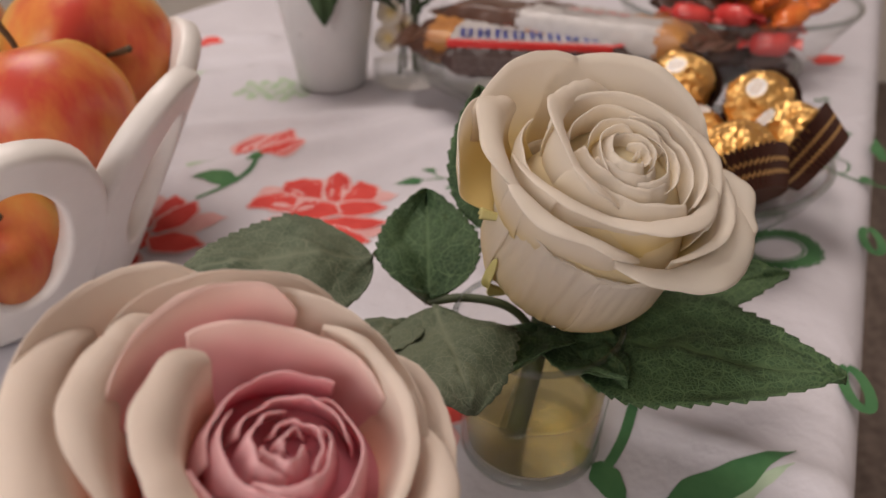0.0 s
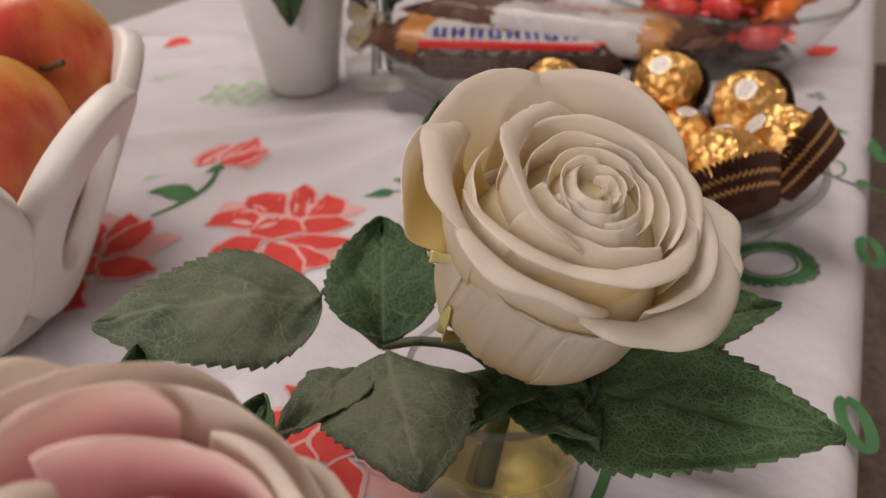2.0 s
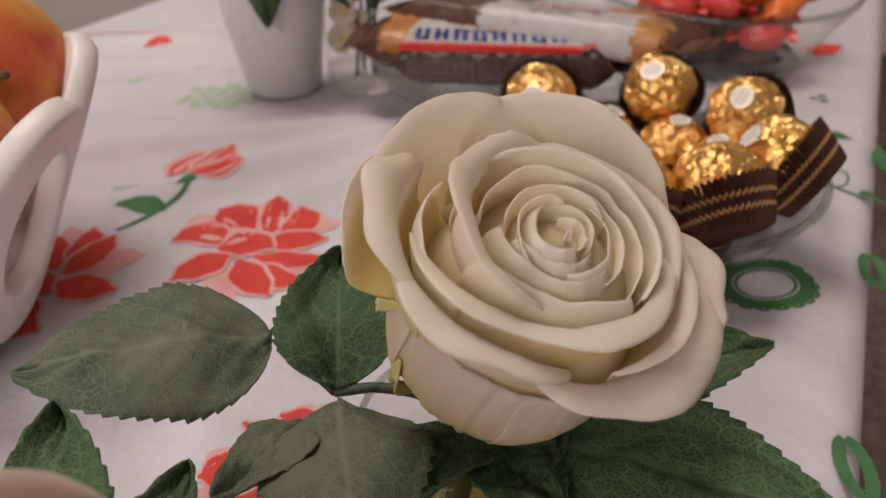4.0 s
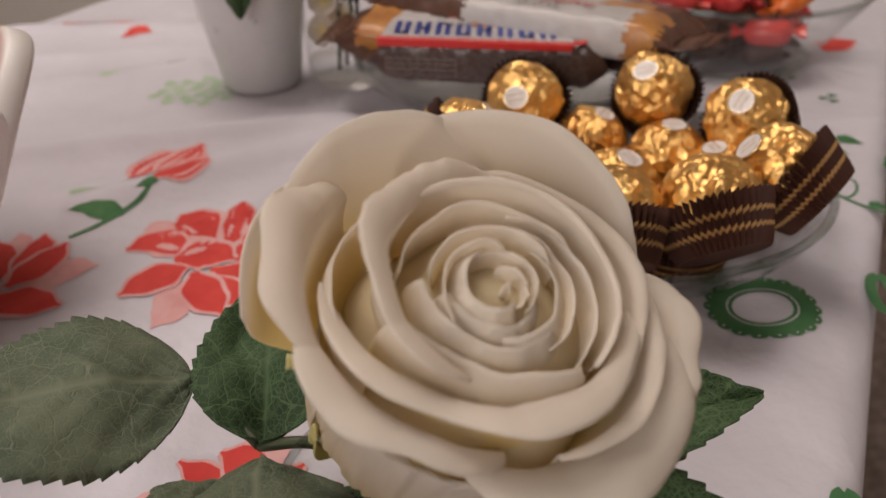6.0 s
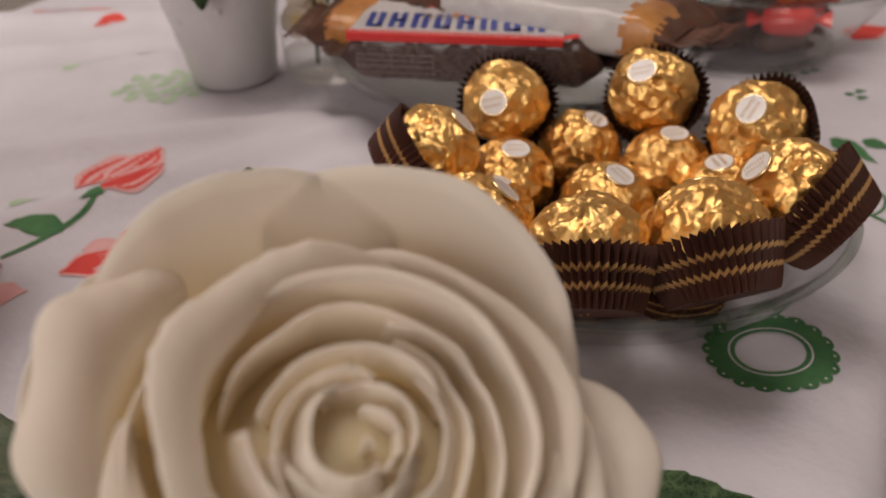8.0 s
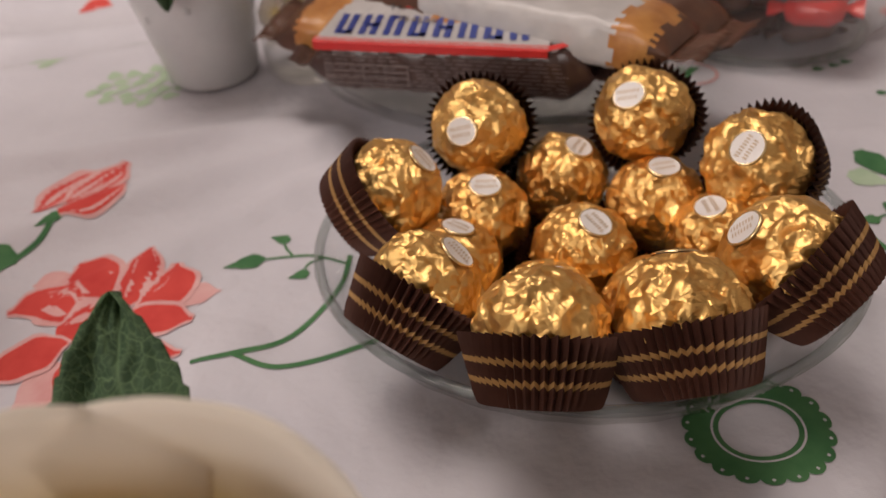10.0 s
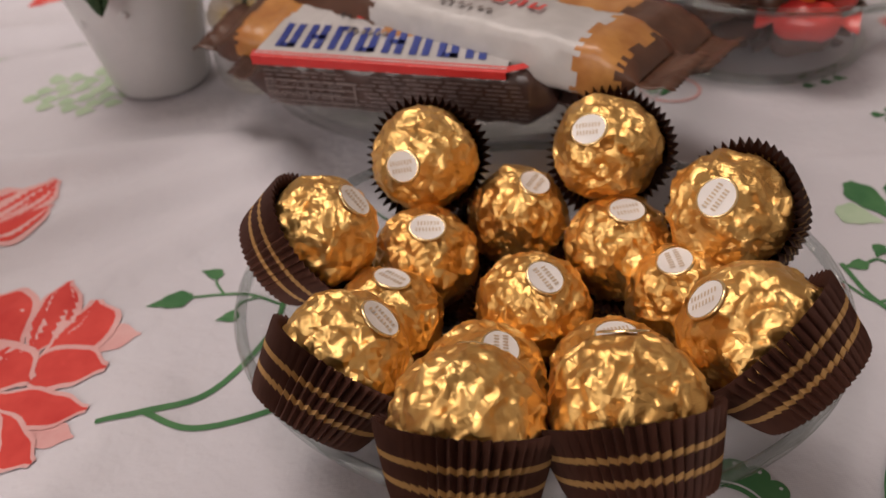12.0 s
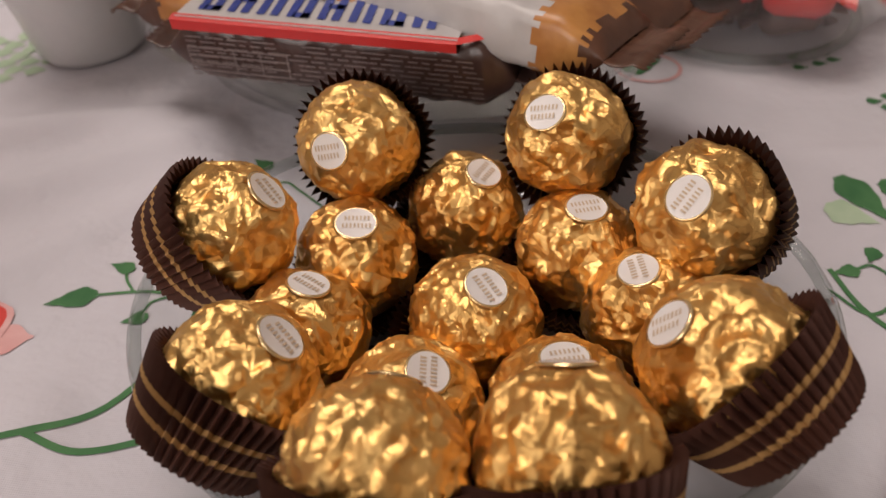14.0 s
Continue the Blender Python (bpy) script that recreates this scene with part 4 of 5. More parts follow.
def foil_mesh(seed):
    """A ball in crumpled foil: flat facets that meet in edges, creases at three sizes, pleats gathered towards the underside."""
    rng = random.Random(seed)
    bm = bmesh.new()
    bmesh.ops.create_icosphere(bm, subdivisions=6, radius=1.0)
    off = Vector((rng.uniform(-9, 9), rng.uniform(-9, 9), rng.uniform(-9, 9)))
    co = np.array([v.co[:] for v in bm.verts])

    def cut(count, near, far):
        c = np.array([[rng.gauss(0, 1) for _ in range(3)] for _ in range(count)])
        c /= np.linalg.norm(c, axis=1)[:, None]
        d = np.array([rng.uniform(near, far) for _ in range(count)])
        return np.min(d[None, :] / np.maximum(co @ c.T, 0.25), axis=1)

    r = np.minimum(np.minimum(cut(50, 0.905, 0.995), cut(170, 0.95, 1.02)), 1.05)
    for v, q in zip(bm.verts, r):
        n = v.co.copy()
        w = n + 0.22 * noise.noise_vector(n * 2.1 + off)
        crease = 0.10 * abs(noise.noise(w * 2.9 + off)) ** 0.85 + 0.030 * abs(noise.noise(w * 6.3 - off)) ** 0.85 + 0.014 * abs(noise.noise(w * 13.0 + off)) ** 0.9
        around = math.atan2(n.y, n.x)
        pleat = 0.05 * max(0.0, 0.35 - n.z) * abs(math.sin(around * 11 + 5 * noise.noise(w * 2 - off)))
        p = n * (q + 0.058 - crease - pleat + 0.02 * noise.noise(n * 1.6 + off)) * 0.0157
        if p.z > 0.0143:
            p.z = 0.0143 + (p.z - 0.0143) * 0.35
        v.co = p
    me = bpy.data.meshes.new("foil_wrap")
    bm.to_mesh(me)
    bm.free()
    me.materials.append(FOIL)
    me.polygons.foreach_set("use_smooth", [True] * len(me.polygons))
    return me


def cup_mesh(seed, top, high):
    """A pleated paper cup with two gold bands and a zigzag rim."""
    pleats, per = 50, 4
    n = pleats * per
    rng = random.Random(seed)
    levels = [0, 0.06, 0.2, 0.31, 0.39, 0.50, 0.60, 0.68, 0.78, 0.9, 1.0]
    gold = {3, 6}
    verts = []
    for lv in levels:
        base = 0.0138 + (top - 0.0138) * lv ** 0.8
        for i in range(n):
            a = 2 * math.pi * i / n
            ph = (i % per) / per
            z = abs(2 * ph - 1)
            r = base + 0.0015 * (0.35 + 0.65 * lv) * (2 * z - 1) + 0.0006 * math.sin(3 * a + seed) * lv
            h = high * lv + (0.0009 * z if lv == 1.0 else 0) + 0.0011 * (z - 0.5) * (0.2 < lv < 0.95)
            verts.append((r * math.cos(a), r * math.sin(a), h - 0.0178))
    faces = grid_faces(n, len(levels), True)
    slots = [1 if (k // n) in gold else 0 for k in range(len(faces))]
    faces.append(tuple(range(n))[::-1])
    slots.append(0)
    me = bpy.data.meshes.new("paper_cup")
    me.from_pydata(verts, [], faces)
    me.materials.append(CUP)
    me.materials.append(CUP_GOLD)
    me.polygons.foreach_set("material_index", slots)
    me.update()
    return me


def sticker_mesh():
    n = 36
    prof = [(0.00001, 0.01550, 0), (0.0048, 0.01530, 0), (0.0049, 0.01534, 1), (0.0053, 0.01518, 1), (0.0054, 0.0148, 1)]
    verts = [(r * math.cos(2 * math.pi * i / n), 0.9 * r * math.sin(2 * math.pi * i / n), z) for r, z, _ in prof for i in range(n)]
    faces = grid_faces(n, len(prof), True)
    me = bpy.data.meshes.new("sticker")
    me.from_pydata(verts, [], faces)
    me.materials.append(STICKER)
    me.materials.append(STICKER_RIM)
    me.polygons.foreach_set("material_index", [0] * n + [1] * (len(faces) - n))
    me.polygons.foreach_set("use_smooth", [True] * len(faces))
    return me


def bars_mesh(name, rows, mat):
    """Flat bars that stand for small print: (x0, x1, y0, y1, z) each."""
    verts, faces = [], []
    for x0, x1, y0, y1, z in rows:
        k = len(verts)
        verts += [(x0, y0, z), (x1, y0, z), (x1, y1, z), (x0, y1, z)]
        faces.append((k, k + 1, k + 2, k + 3))
    me = bpy.data.meshes.new(name)
    me.from_pydata(verts, [], faces)
    me.materials.append(mat)
    return me


FOILS = [foil_mesh(k) for k in range(7)]
CUPS = [cup_mesh(1, 0.0180, 0.0150), cup_mesh(2, 0.0180, 0.0156), cup_mesh(5, 0.0172, 0.0110)]
STICK = sticker_mesh()
_rows = []
for y, w in ((0.0004, 0.0036), (-0.0018, 0.0032)):
    x = -w
    while x < w - 0.0003:
        _rows.append((x, x + 0.00042, y, y + 0.0013, 0.01560))
        x += 0.00092
INK = bars_mesh("print", _rows, STICKER_INK)


def praline(at, axis, spin, k, cup, lean=None, size=1.0):
    p = new("wrapped_chocolate")
    p.empty_display_size = 0.01
    q = Vector(axis).to_track_quat("Z", "Y").to_matrix().to_4x4()
    turn = q @ Matrix.Rotation(radians(spin), 4, "Z")
    p.matrix_world = Matrix.Translation(at) @ turn
    tagged(p, "round chocolate in crumpled gold foil in a brown pleated paper cup", "chocolate", "chocolates on the dish")
    for name, me in (("foil_wrap", FOILS[k % 7]), ("paper_cup", CUPS[cup]), ("sticker", STICK)):
        ob = new(name, me)
        ob.parent = p
        if name == "sticker":
            ob.matrix_local = Matrix.Translation((0, 0, 0.0157 * (size - 1)))
            ink = new("print", INK)
            ink.parent = ob
            tagged(ob, "white oval sticker with gold rim")
        if name == "foil_wrap":
            ob.matrix_local = Matrix.Rotation(k * 1.9, 4, "Z") @ Matrix.Scale(size, 4)
        if name == "paper_cup" and lean:
            ob.matrix_local = turn.inverted() @ Vector(lean).to_track_quat("Z", "Y").to_matrix().to_4x4() @ Matrix.Translation((0, 0, 0.0014))
    return p


for k, (at, axis, spin, cup, lean) in enumerate((
        ((0.0617, 0.3422, 0.0374), (0.71, 0.08, 0.69), 60, 1, (0.86, 0.14, 0.50)), ((0.0876, 0.3740, 0.0395), (-0.32, -0.85, 0.43), 20, 0, (-0.10, -0.78, 0.62)),
        ((0.1409, 0.3748, 0.0418), (-0.43, -0.46, 0.78), 30, 0, (-0.35, -0.66, 0.68)), ((0.1700, 0.3478, 0.0412), (-0.42, -0.55, 0.72), 80, 1, (-0.68, -0.42, 0.62)),
        ((0.1150, 0.3690, 0.0213), (0.34, -0.09, 0.94), -10, 2, None), ((0.0888, 0.3510, 0.0200), (0.10, -0.20, 0.97), 160, 2, None),
        ((0.1443, 0.3550, 0.0215), (0.05, -0.08, 0.99), -15, 2, None), ((0.1193, 0.3300, 0.0215), (0.21, -0.18, 0.96), 80, 2, None),
        ((0.0804, 0.3247, 0.0198), (0.18, 0.22, 0.96), 10, 2, None), ((0.1596, 0.3330, 0.0220), (-0.30, 0.04, 0.95), 15, 2, None),
        ((0.1076, 0.3060, 0.0195), (0.29, -0.03, 0.96), 190, 2, None), ((0.1388, 0.3071, 0.0205), (-0.01, 0.16, 0.99), 10, 2, None),
        ((0.0755, 0.3007, 0.0350), (0.65, 0.14, 0.74), 50, 1, (0.50, 0.63, 0.56)), ((0.1060, 0.2800, 0.0403), (0.10, 0.92, 0.36), 5, 1, (0.03, 0.72, 0.68)),
        ((0.1381, 0.2832, 0.0420), (-0.05, 0.75, 0.66), 170, 1, (-0.18, 0.70, 0.66)), ((0.1681, 0.3050, 0.0415), (-0.80, 0.05, 0.60), 80, 1, (-0.72, 0.52, 0.45)))):
    praline(at, axis, spin, k, cup, lean, 1.04 if k in (13, 14, 15) else 1.0)


# ---- the basket of apples ----
def apple(at, axis, r, seed, stem=True):
    a = thing("apple", (at[0], at[1], at[2]), "red and yellow apple with glossy skin in the white basket", "apple", "apples in the basket")
    q = Vector(axis).to_track_quat("Z", "Y").to_matrix()
    n, verts = 40, []
    for j in range(25):
        t = math.pi * j / 24
        for i in range(n):
            f = 2 * math.pi * i / n
            rad = r * (math.sin(t) ** 0.92) * (1 + 0.025 * math.cos(5 * f) * (1 - math.cos(t)) / 2 + 0.03 * noise.noise(Vector((math.cos(f), math.sin(f), t + seed))))
            z = r * (0.93 * math.cos(t)) - r * 0.30 * math.exp(-(math.sin(t) / 0.33) ** 2) * (1 if t < 1.57 else -0.6)
            verts.append(Vector(at) + q @ Vector((rad * math.cos(f), rad * math.sin(f), z)))
    mesh_ob("skin", verts, grid_faces(n, 25, True), APPLE, a)
    if stem:
        c = Vector(at)
        v, f = tube(smooth_line([c + q @ Vector((0, 0, 0.62 * r)), c + q @ Vector((0.02 * r, 0, 0.85 * r)), c + q @ Vector((0.12 * r, 0.03 * r, 1.12 * r))], 4), 0.0009, 8, 1.5)
        mesh_ob("stalk", v, f, APPLE_STEM, a)


BX, BY = -0.1676, 0.2650


def basket():
    b = thing("fruit_basket", (BX, BY, 0.001), "white lacquered fruit basket of flaring loops, full of apples", "basket")
    v, f = lathe([(0.001, 0.0), (0.054, 0.0), (0.058, 0.003), (0.060, 0.011), (0.057, 0.013), (0.054, 0.008), (0.001, 0.007)], 64, at=(BX, BY, 0.001))
    mesh_ob("base", v, f, WHITE_LACQUER, b)
    n, thick, lean = 44, 0.0085, math.radians(28.5)
    for k in range(9):
        al = math.radians(-45 + k * 40)
        out = Vector((math.cos(al), math.sin(al), 0))
        side = Vector((-out.y, out.x, 0))
        up = out * math.sin(lean) + Vector((0, 0, math.cos(lean)))
        nrm = out * math.cos(lean) - Vector((0, 0, math.sin(lean)))
        foot = Vector((BX, BY, 0.008)) + out * 0.0580

        def loop(ax, by, cy, power, d):
            pts = []
            for i in range(n):
                t = 2 * math.pi * i / n
                c, s2 = math.cos(t), math.sin(t)
                x = ax * math.copysign(abs(c) ** (2 / power), c)
                y = cy + by * math.copysign(abs(s2) ** (2 / power), s2)
                # each loop follows the round of the basket
                bend = x * x / 0.17
                pts.append(foot + side * x + up * y + nrm * (d - bend))
            return pts

        h, e = thick / 2, 0.0013
        rings = []
        for (ax, by, cy, pw), grow, d in (((0.0150, 0.0290, 0.0485, 2.0), 0, -h + e), ((0.0150, 0.0290, 0.0485, 2.0), e, -h), ((0.0150, 0.0290, 0.0485, 2.0), 2 * e, -h), ((0.0305, 0.0465, 0.0455, 2.1), -2 * e, -h),
                                          ((0.0305, 0.0465, 0.0455, 2.1), -e, -h), ((0.0305, 0.0465, 0.0455, 2.1), 0, -h + e), ((0.0305, 0.0465, 0.0455, 2.1), 0, h - e), ((0.0305, 0.0465, 0.0455, 2.1), -e, h),
                                          ((0.0305, 0.0465, 0.0455, 2.1), -2 * e, h), ((0.0150, 0.0290, 0.0485, 2.0), 2 * e, h), ((0.0150, 0.0290, 0.0485, 2.0), e, h), ((0.0150, 0.0290, 0.0485, 2.0), 0, h - e)):
            rings.append(loop(ax + grow, by + grow, cy, pw, d))
        verts = [p for r in rings for p in r]
        faces = grid_faces(n, 12, True)
        faces += [(11 * n + i, 11 * n + (i + 1) % n, (i + 1) % n, i) for i in range(n)]
        mesh_ob("loop", verts, faces, WHITE_LACQUER, b)


basket()
for at, axis, r, seed in (((-0.126, 0.272, 0.067), (-0.2, 0.2, 0.95), 0.0325, 1), ((-0.123, 0.317, 0.076), (0.60, -0.75, 0.26), 0.0345, 2), ((-0.196, 0.330, 0.080), (0.1, 0.1, 1), 0.0310, 3),
                          ((-0.194, 0.268, 0.084), (0.3, 0.1, 0.9), 0.0325, 4), ((-0.136, 0.229, 0.040), (0.5, -0.5, 0.5), 0.0265, 5), ((-0.160, 0.302, 0.040), (0, 0.3, 1), 0.0280, 6), ((-0.208, 0.255, 0.040), (0, 0, 1), 0.0300, 7)):
    apple(at, axis, r, seed)


# ---- the white pot and the vase behind ----
def soft_leaf(parent, base, tip, side, width, seed, mat=None):
    leaf(parent, base, tip, side, width, mat or DEEP_LEAF, -0.002, 0.004, seed, 8)


def pot():
    x, y = -0.0530, 0.4960
    p = thing("flower_pot", (x, y, 0.001), "white glazed ceramic pot with raised spots and green leaves", "pot")
    prof = [(0.001, 0.0), (0.0205, 0.0), (0.0225, 0.003), (0.0250, 0.020), (0.0290, 0.045), (0.0325, 0.070), (0.0345, 0.082), (0.0355, 0.086), (0.0345, 0.088), (0.0325, 0.085), (0.0300, 0.070), (0.0250, 0.040), (0.001, 0.036)]
    v, f = lathe(prof, 48, at=(x, y, 0.001))
    mesh_ob("body", v, f, CERAMIC, p)
    for a, z in ((215, 0.062), (240, 0.040), (265, 0.068), (285, 0.045), (310, 0.066), (200, 0.042)):
        r = 0.0225 + (z - 0.003) * 0.148
        c = Vector((x + r * math.cos(radians(a)), y + r * math.sin(radians(a)), z))
        bm_v, bm_f = lathe([(0.0001, 0.0012), (0.0012, 0.0009), (0.0020, 0.0)], 10)
        q = Vector((math.cos(radians(a)), math.sin(radians(a)), -0.15)).to_track_quat("Z", "Y").to_matrix()
        mesh_ob("raised_spot", [c + q @ Vector(w) for w in bm_v], bm_f, CERAMIC, p)
    for k, (tx, ty, tz, w) in enumerate(((-0.048, 0.452, 0.052, 0.011), (-0.026, 0.462, 0.066, 0.010), (-0.080, 0.468, 0.074, 0.010), (-0.04, 0.47, 0.105, 0.012), (-0.02, 0.49, 0.10, 0.012), (-0.075, 0.50, 0.11, 0.012), (-0.034, 0.458, 0.088, 0.012), (-0.062, 0.456, 0.090, 0.011), (-0.012, 0.470, 0.086, 0.011), (-0.090, 0.486, 0.098, 0.012))):
        bx, by = x + (tx - x) * 0.35, y + (ty - y) * 0.35
        stalk(p, [(x, y, 0.04), (bx, by, 0.088), (bx + (tx - bx) * 0.3, by + (ty - by) * 0.3, 0.094)], 0.0010)
        soft_leaf(p, (bx + (tx - bx) * 0.3, by + (ty - by) * 0.3, 0.094), (tx, ty, tz), (1, 0.2, 0), w, 40 + k)


def vase():
    x, y = -0.0020, 0.5020
    g = thing("glass_vase", (x, y, 0.001), "clear glass vase with green stems and white blossoms", "vase")
    prof = [(0.0005, 0.0), (0.0225, 0.0), (0.0245, 0.003), (0.0245, 0.030), (0.0250, 0.060), (0.0255, 0.075), (0.0250, 0.076), (0.0243, 0.075), (0.0238, 0.060)]
    v, f = lathe(prof, 48, at=(x, y, 0.001))
    mesh_ob("glass_wall", v, f, GLASS, g)
    v, f = lathe([(0.0005, 0.004), (0.0232, 0.004), (0.0236, 0.012), (0.0005, 0.0121)], 40, at=(x, y, 0.001))
    mesh_ob("water", v, f, GLASS, g)
    bunch = thing("white_blossoms", (x, y, 0.006), "small bunch of white cloth blossoms on green stems", "flower")
    for k, (dx, dy, top) in enumerate(((0.008, -0.006, 0.085), (0.004, 0.004, 0.10), (-0.008, -0.004, 0.09), (0.012, 0.004, 0.095), (-0.004, 0.008, 0.10))):
        stalk(bunch, [(x + dx * 0.8, y + dy * 0.8, 0.006), (x + dx * 0.5, y + dy, 0.045), (x + dx * 1.4, y + dy * 1.5, top)], 0.0011, "stem")
        soft_leaf(bunch, (x + dx * 0.5, y + dy, 0.050), (x + dx * 3.2, y + dy * 2.5 - 0.004, 0.070), (0.3, 1, 0), 0.007, 60 + k)
        fr = rose_frame((x + dx * 1.4, y + dy * 1.5, top), (dx * 30, dy * 30 - 0.4, 1))
        for j in range(6):
            petal(bunch, fr, j * 1.05, 0.62, 0.003, 0.012, 0.008, WHITE_PETAL, 0.0, 0.0004, 0.3, 2.0, 300 + 7 * k + j, 0.0006)
    for k, (px, py, pz) in enumerate(((-0.012, -0.014, 0.030), (-0.010, -0.013, 0.046), (-0.002, -0.012, 0.036))):
        fr = rose_frame((x + px, y + py + 0.010, pz), (px * 20, -0.9, 0.25))
        for j in range(6):
            petal(bunch, fr, j * 1.05, 0.62, 0.003, 0.0085, 0.006, WHITE_PETAL, 0.0, 0.0004, 0.3, 2.0, 400 + 7 * k + j, 0.0005)


pot()
vase()


# ---- wrapped bars on a second dish ----
glass_dish(0.0920, 0.4720, 0.0900, 0.0560, 0.0310, 0.70, "oval clear glass dish under wrapped chocolate bars", 0)


def wrapped_bar(name, label, a, b, width, thick, top, tilt, zones, fin=0.014, seed=0):
    """A bar in crimped film from a to b (plan places); zones: (from, to, material) along it; returns a placing function."""
    A, B = Vector((*a, top)), Vector((*b, top))
    length = (B - A).length
    d = (B - A) / length
    s = Vector((-d.y, d.x, 0))
    roll = Matrix.Rotation(radians(tilt), 3, d)
    s, n = roll @ s, roll @ s.cross(d) * -1
    if n.z < 0:
        n = -n
    bar = thing(name, (A + B) / 2 - n * thick, label, "chocolate bar", "wrapped bars on the dish")

    def put(x, y, z):
        return A + d * x * length + s * y + n * z

    per, steps = 28, 64
    mats = []
    for _, _, m in zones:
        if m not in mats:
            mats.append(m)
    verts = []
    for i in range(steps + 1):
        x = i / steps
        e = min(1.0, min(x, 1 - x) * length / fin)
        for j in range(per):
            t = 2 * math.pi * j / per
            c, q = math.cos(t), math.sin(t)
            y = 0.5 * width * (0.92 + 0.08 * e) * math.copysign(abs(c) ** 0.45, c)
            z = 0.5 * thick * (0.05 + 0.95 * e ** 0.6) * math.copysign(abs(q) ** 0.45, q)
            wr = noise.noise(Vector((x * 22 + seed, c * 2.2, q * 2.2 + seed))) * 0.0011 + noise.noise(Vector((x * 60 + seed, c * 5, q * 5))) * 0.0005
            if e < 0.5:
                z += 0.0008 * math.sin(t * 14)
            verts.append(put(x, y + wr * c, z - thick / 2 + wr * q))
    faces = grid_faces(per, steps + 1, True)
    slots = []
    for k in range(len(faces)):
        i, j = k // per, k % per
        x = (i + 0.5) / steps + 0.008 * (1 if j % 2 else -1)
        m = zones[-1][2]
        for x0, x1, mm in zones:
            if x0 <= x < x1:
                m = mm
                break
        slots.append(mats.index(m))
    mesh_ob("wrapper", verts, faces, mats, bar, slots=slots)
    for end, sign in ((0.0, -1), (1.0, 1)):
        fv = []
        for r in range(5):
            for j in range(25):
                y = width * 0.5 * 0.92 * (2 * j / 24 - 1)
                x = end + sign * (r / 4 * fin * 0.8 + (0.0012 * (j % 2) if r == 4 else 0)) / length
                fv.append(put(x, y, -thick / 2 + 0.002 * math.sin(r * 1.3 + seed) * (r / 4) + 0.0008 * noise.noise(Vector((j * 0.4, r, seed)))))
        mesh_ob("crimped_end", fv, grid_faces(25, 5), zones[0][2] if end == 0.0 else zones[-1][2], bar, solid=0.0003)
    return bar, put, length


def bar_shape(bar, put, name, quads, mat, label=""):
    """Printed shapes on a bar: each quad is four (x, y, z) in the bar's own measure."""
    verts, faces = [], []
    for q in quads:
        k = len(verts)
        verts += [put(*c) for c in q]
        faces.append((k, k + 1, k + 2, k + 3))
    mesh_ob(name, verts, faces, mat, bar, label, smooth=False)


def nougat_bar():
    bar, put, ln = wrapped_bar("chocolate_bar", "brown wrapped chocolate bar with a white, blue and red band", (0.0215, 0.4375), (0.1300, 0.4190), 0.0330, 0.0218, 0.0508, 0,
                               [(0.0, 1.1, WRAP_BROWN)], 0.010, 3)
    lift = 0.0009
    band = [[(0.05 + 0.8 * k / 16, -0.0165, lift), (0.05 + 0.8 * (k + 1) / 16, -0.0165, lift), (0.05 + 0.8 * (k + 1) / 16, 0.012, lift), (0.05 + 0.8 * k / 16, 0.012, lift)] for k in range(16)]
    bar_shape(bar, put, "white_band", band, WRAP_WHITE)
    bar_shape(bar, put, "red_line", [[(0.04, -0.0178, lift * 0.4), (0.85, -0.0178, lift * 0.4), (0.85, -0.0150, lift + 0.0002), (0.04, -0.0150, lift + 0.0002)],
                                     [(0.85, -0.0178, lift * 0.4), (0.93, -0.0120, lift * 0.4), (0.925, -0.0095, lift + 0.0002), (0.85, -0.0150, lift + 0.0002)],
                                     [(0.04, -0.0176, -0.0030), (0.85, -0.0176, -0.0024), (0.85, -0.0178, lift * 0.4), (0.04, -0.0178, lift * 0.4)]], INK_RED)
    glyph = []
    for k in range(8):
        x = 0.10 + k * 0.088
        for dx in (0.0, 0.040):
            glyph.append([(x + dx, -0.0115, lift + 0.0003), (x + dx + 0.024, -0.0115, lift + 0.0003), (x + dx + 0.006, 0.0060, lift + 0.0003), (x + dx - 0.018, 0.0060, lift + 0.0003)])
        z0 = (-0.0115, -0.0045, 0.0030)[k % 3]
        glyph.append([(x + 0.006 - z0, z0, lift + 0.0003), (x + 0.054 - z0, z0, lift + 0.0003), (x + 0.050 - z0, z0 + 0.003, lift + 0.0003), (x + 0.002 - z0, z0 + 0.003, lift + 0.0003)])
    for g in glyph:
        bar_shape(bar, put, "blue_shape", [g], INK_BLUE)
    rng = random.Random(5)
    rows = []
    for r in range(9):
        z = -0.0052 - r * 0.0016
        x = 0.07
        while x < 0.90:
            w = rng.uniform(0.02, 0.07)
            if not (0.33 < x < 0.36):
                rows.append([(x, -0.01745, z), (min(x + w, 0.92), -0.01745, z), (min(x + w, 0.92), -0.01745, z + 0.00045), (x, -0.01745, z + 0.00045)])
            x += w + 0.012
    bar_shape(bar, put, "small_print", rows, INK_FADED, "rows of pale unreadable print")
    frame_rows = [[(x, -0.0176, -0.0165), (x + 0.004, -0.0176, -0.0165), (x + 0.004, -0.0176, -0.0085), (x, -0.0176, -0.0085)] for x in (0.07, 0.21, 0.29, 0.37)]
    frame_rows += [[(0.07, -0.0176, z), (0.376, -0.0176, z), (0.376, -0.0176, z + 0.0005), (0.07, -0.0176, z + 0.0005)] for z in (-0.0165, -0.0138, -0.0112, -0.0088)]
    bar_shape(bar, put, "print_table", frame_rows, INK_FADED)


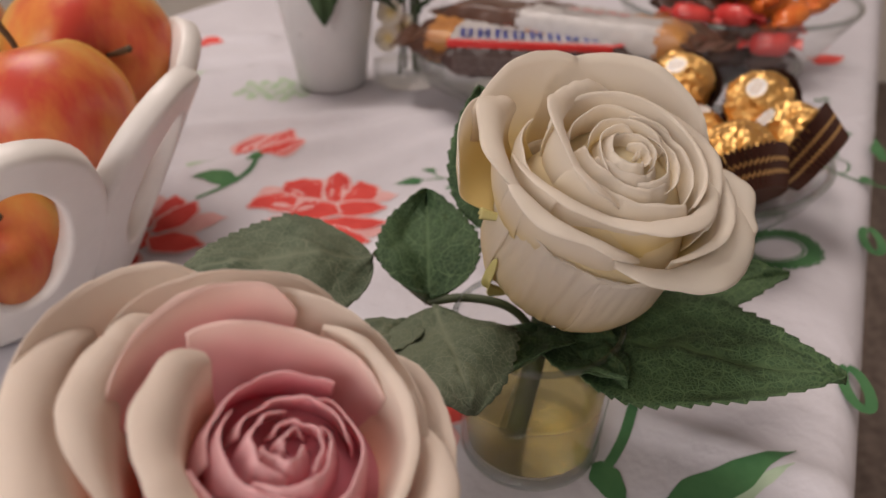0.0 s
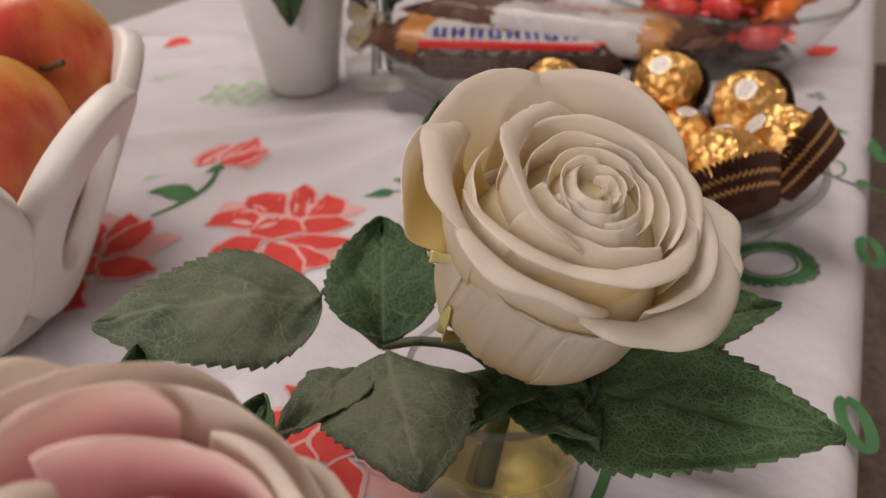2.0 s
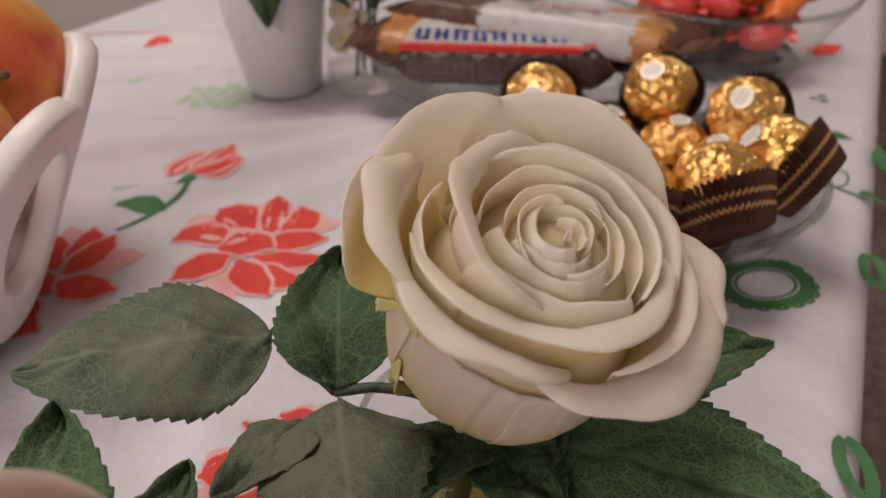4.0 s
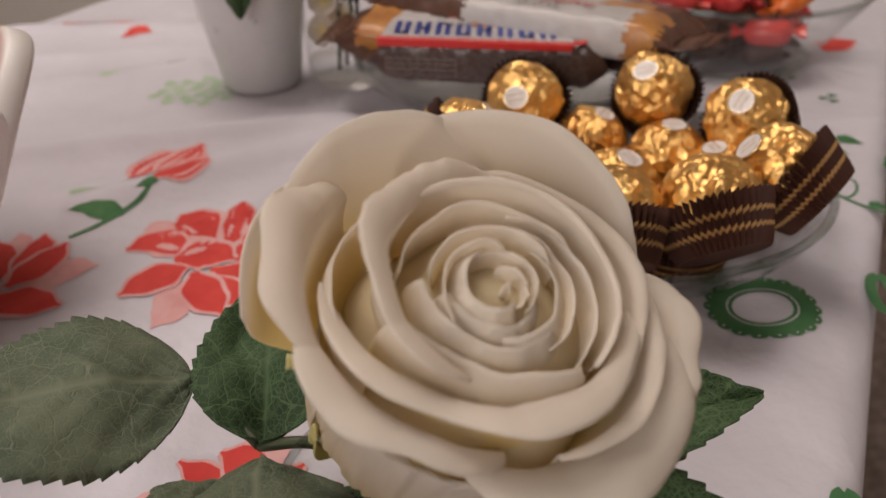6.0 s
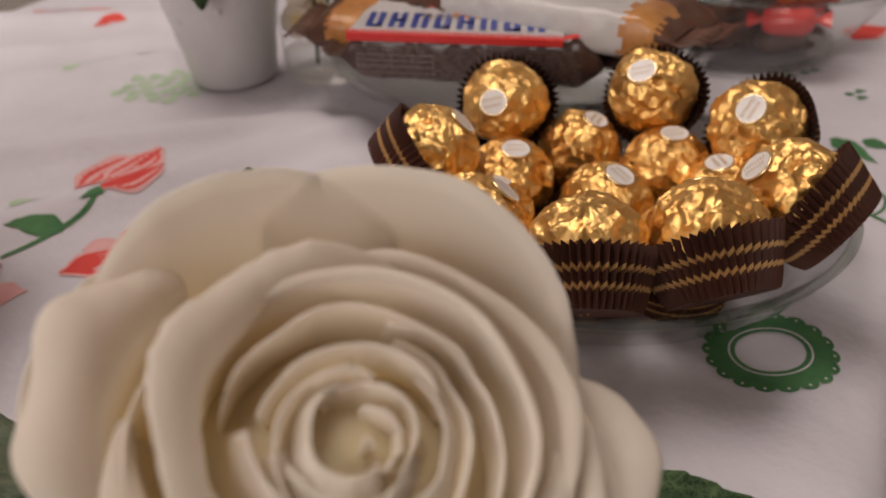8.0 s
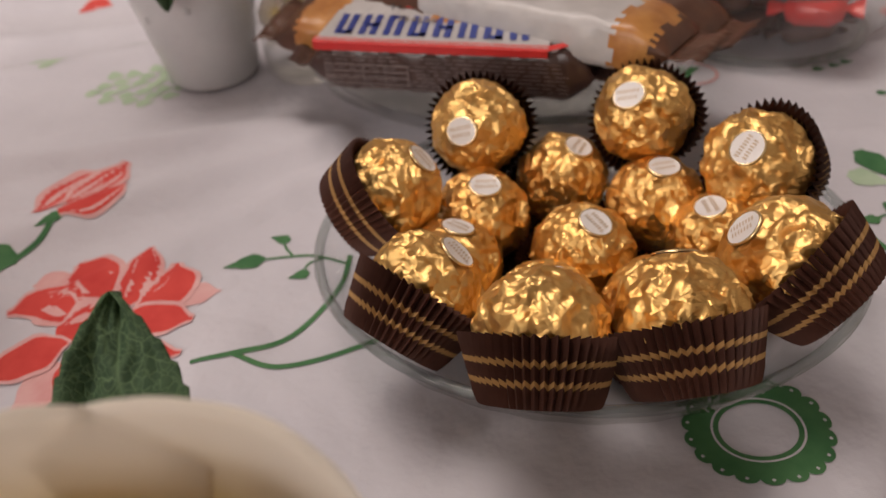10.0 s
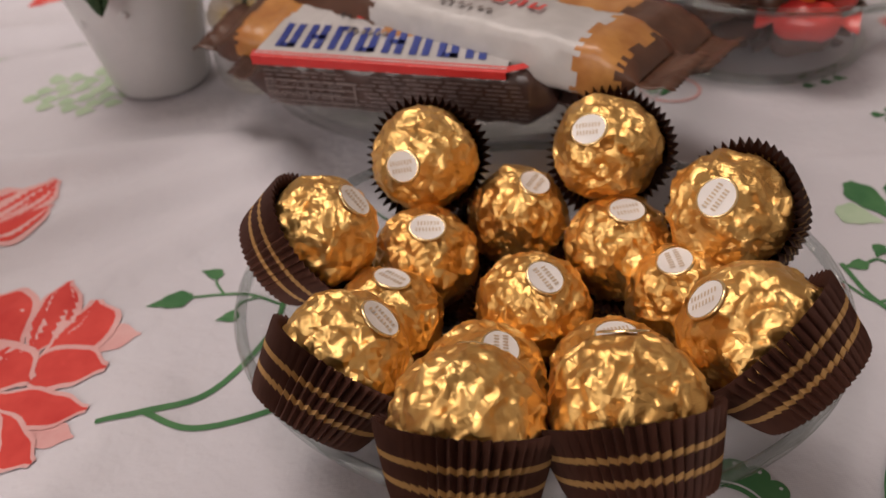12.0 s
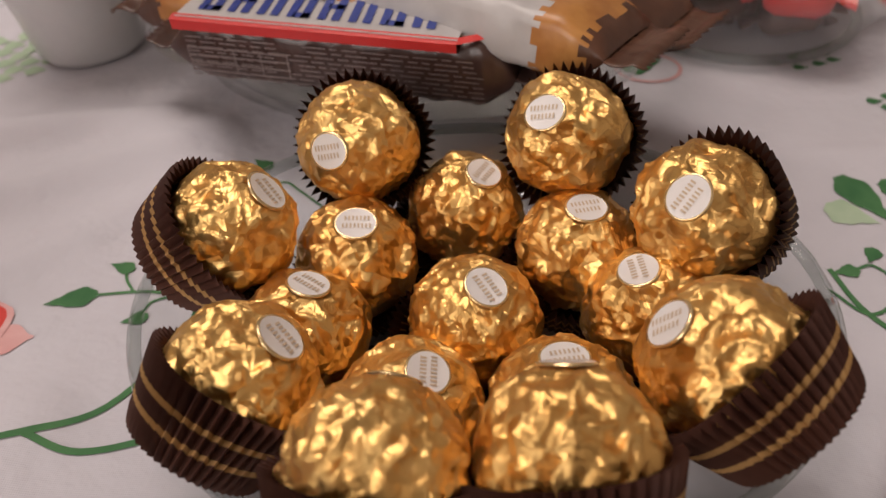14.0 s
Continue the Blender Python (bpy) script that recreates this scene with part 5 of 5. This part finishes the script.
def biscuit_bar(a, b, top, tilt, seed, word=True):
    bar, put, ln = wrapped_bar("biscuit_bar", "wrapped biscuit bar with white middle, brown and golden ends", a, b, 0.0350, 0.0190, top, tilt,
                               [(0.0, 0.10, WRAP_CHOC), (0.10, 0.26, WRAP_BISCUIT) if seed == 1 else (0.10, 0.34 if seed == 2 else 0.30, WRAP_CHOC), (0.26 if seed == 1 else 0.30, 0.86 if seed == 2 else 0.62, WRAP_WHITE),
                                (0.86 if seed == 2 else 0.62, 0.96 if seed == 2 else 0.80, WRAP_BISCUIT), (0.80, 1.1, WRAP_CHOC)], 0.013, seed * 5)
    lift = 0.0010
    if word:
        rows = []
        for k in range(5):
            x = 0.50 + 0.048 * k
            for dx in (0, 0.022):
                rows.append([(x + dx, -0.002, lift), (x + dx + 0.010, -0.002, lift), (x + dx + 0.010, 0.004, lift), (x + dx, 0.004, lift)])
            y = 0.003 if k % 2 else -0.002
            rows.append([(x, y, lift + 0.0001), (x + 0.030, y, lift + 0.0001), (x + 0.030, y + 0.0015, lift + 0.0001), (x, y + 0.0015, lift + 0.0001)])
        for r in rows:
            bar_shape(bar, put, "red_shape", [r], INK_RED)
        bar_shape(bar, put, "black_shape", [[(x, -0.002, lift), (x + 0.010, -0.002, lift), (x + 0.010, 0.005, lift), (x, 0.005, lift)] for x in (0.44, 0.465)], INK_BLACK)
        bar_shape(bar, put, "stamp", [[(x, -0.0115, lift), (x + 0.012, -0.0115, lift), (x + 0.012, -0.0085, lift), (x, -0.0085, lift)] for x in (0.50, 0.522, 0.55, 0.572, 0.60, 0.622)], INK_GREY, "grey stamped print")


nougat_bar()
biscuit_bar((0.0040, 0.4570), (0.1100, 0.4310), 0.0525, 6, 1, True)
biscuit_bar((0.0280, 0.4800), (0.1580, 0.4065), 0.0610, -6, 2, True)
biscuit_bar((0.0660, 0.4990), (0.1740, 0.4300), 0.0540, -4, 3, False)


# ---- the far bowl of sweets ----
def sweets_bowl():
    x, y = 0.2180, 0.5290
    b = thing("glass_bowl", (x, y, 0.001), "deep round clear glass bowl filled with wrapped sweets", "bowl")
    prof = [(0.001, 0.002), (0.034, 0.002), (0.040, 0.0), (0.047, 0.0005), (0.051, 0.006), (0.060, 0.017), (0.070, 0.032), (0.0775, 0.0435), (0.078, 0.0450), (0.0765, 0.0455), (0.0745, 0.043)]
    v, f = lathe(prof, 72, at=(x, y, 0.001))
    mesh_ob("glass_wall", v, f, THICK_GLASS, b)
    v, f = tube([(x + 0.0770 * math.cos(t), y + 0.0770 * math.sin(t), 0.0465) for t in [2 * math.pi * i / 64 for i in range(65)]], 0.0018, 8)
    mesh_ob("rim", v, f, RIM_GLASS, b)
    v, f = tube([(x + 0.049 * math.cos(t), y + 0.049 * math.sin(t), 0.0045) for t in [2 * math.pi * i / 64 for i in range(65)]], 0.0022, 8)
    mesh_ob("foot", v, f, RIM_GLASS, b)
    rng = random.Random(11)
    mats = [WRAP_CHOC, WRAP_CHOC, CANDY_ORANGE, CANDY_RED, WRAP_BROWN]
    names = {WRAP_CHOC: "brown", WRAP_BROWN: "dark brown", CANDY_ORANGE: "orange", CANDY_RED: "red"}
    for k in range(46):
        r = (0.036, 0.047, 0.055, 0.036)[k // 12] * math.sqrt((k % 12 + 0.4) / 12)
        t = k * 2.4
        z = 0.014 + 0.0145 * (k // 12)
        at = (x + r * math.cos(t), y + r * math.sin(t), z)
        m = mats[k % 5] if k >= 12 else WRAP_CHOC
        if k >= 24 and math.cos(t) > 0.1:
            m = CANDY_ORANGE
        c = thing("wrapped_sweet", at, "sweet in twisted " + names[m] + " film in the glass bowl", "sweet", "sweets in the bowl")
        q = Euler((rng.uniform(-0.6, 0.6), rng.uniform(-0.6, 0.6), rng.uniform(0, 6.3))).to_matrix()
        n, verts = 16, []
        prof = [(-0.019, 0.006), (-0.016, 0.0045), (-0.0125, 0.0018), (-0.011, 0.006), (-0.007, 0.0082), (0, 0.0086), (0.007, 0.0082), (0.011, 0.006), (0.0125, 0.0018), (0.016, 0.0045), (0.019, 0.006)]
        for px, pr in prof:
            flat = 0.35 if abs(px) > 0.012 else 0.85
            for i in range(n):
                a = 2 * math.pi * i / n
                w = pr * (1 + 0.16 * noise.noise(Vector((px * 300 + k, math.cos(a) * 2, math.sin(a) * 2))))
                verts.append(Vector(at) + q @ Vector((px, w * math.cos(a), flat * w * math.sin(a))))
        mesh_ob("film", verts, grid_faces(n, len(prof), True), m, c)


sweets_bowl()
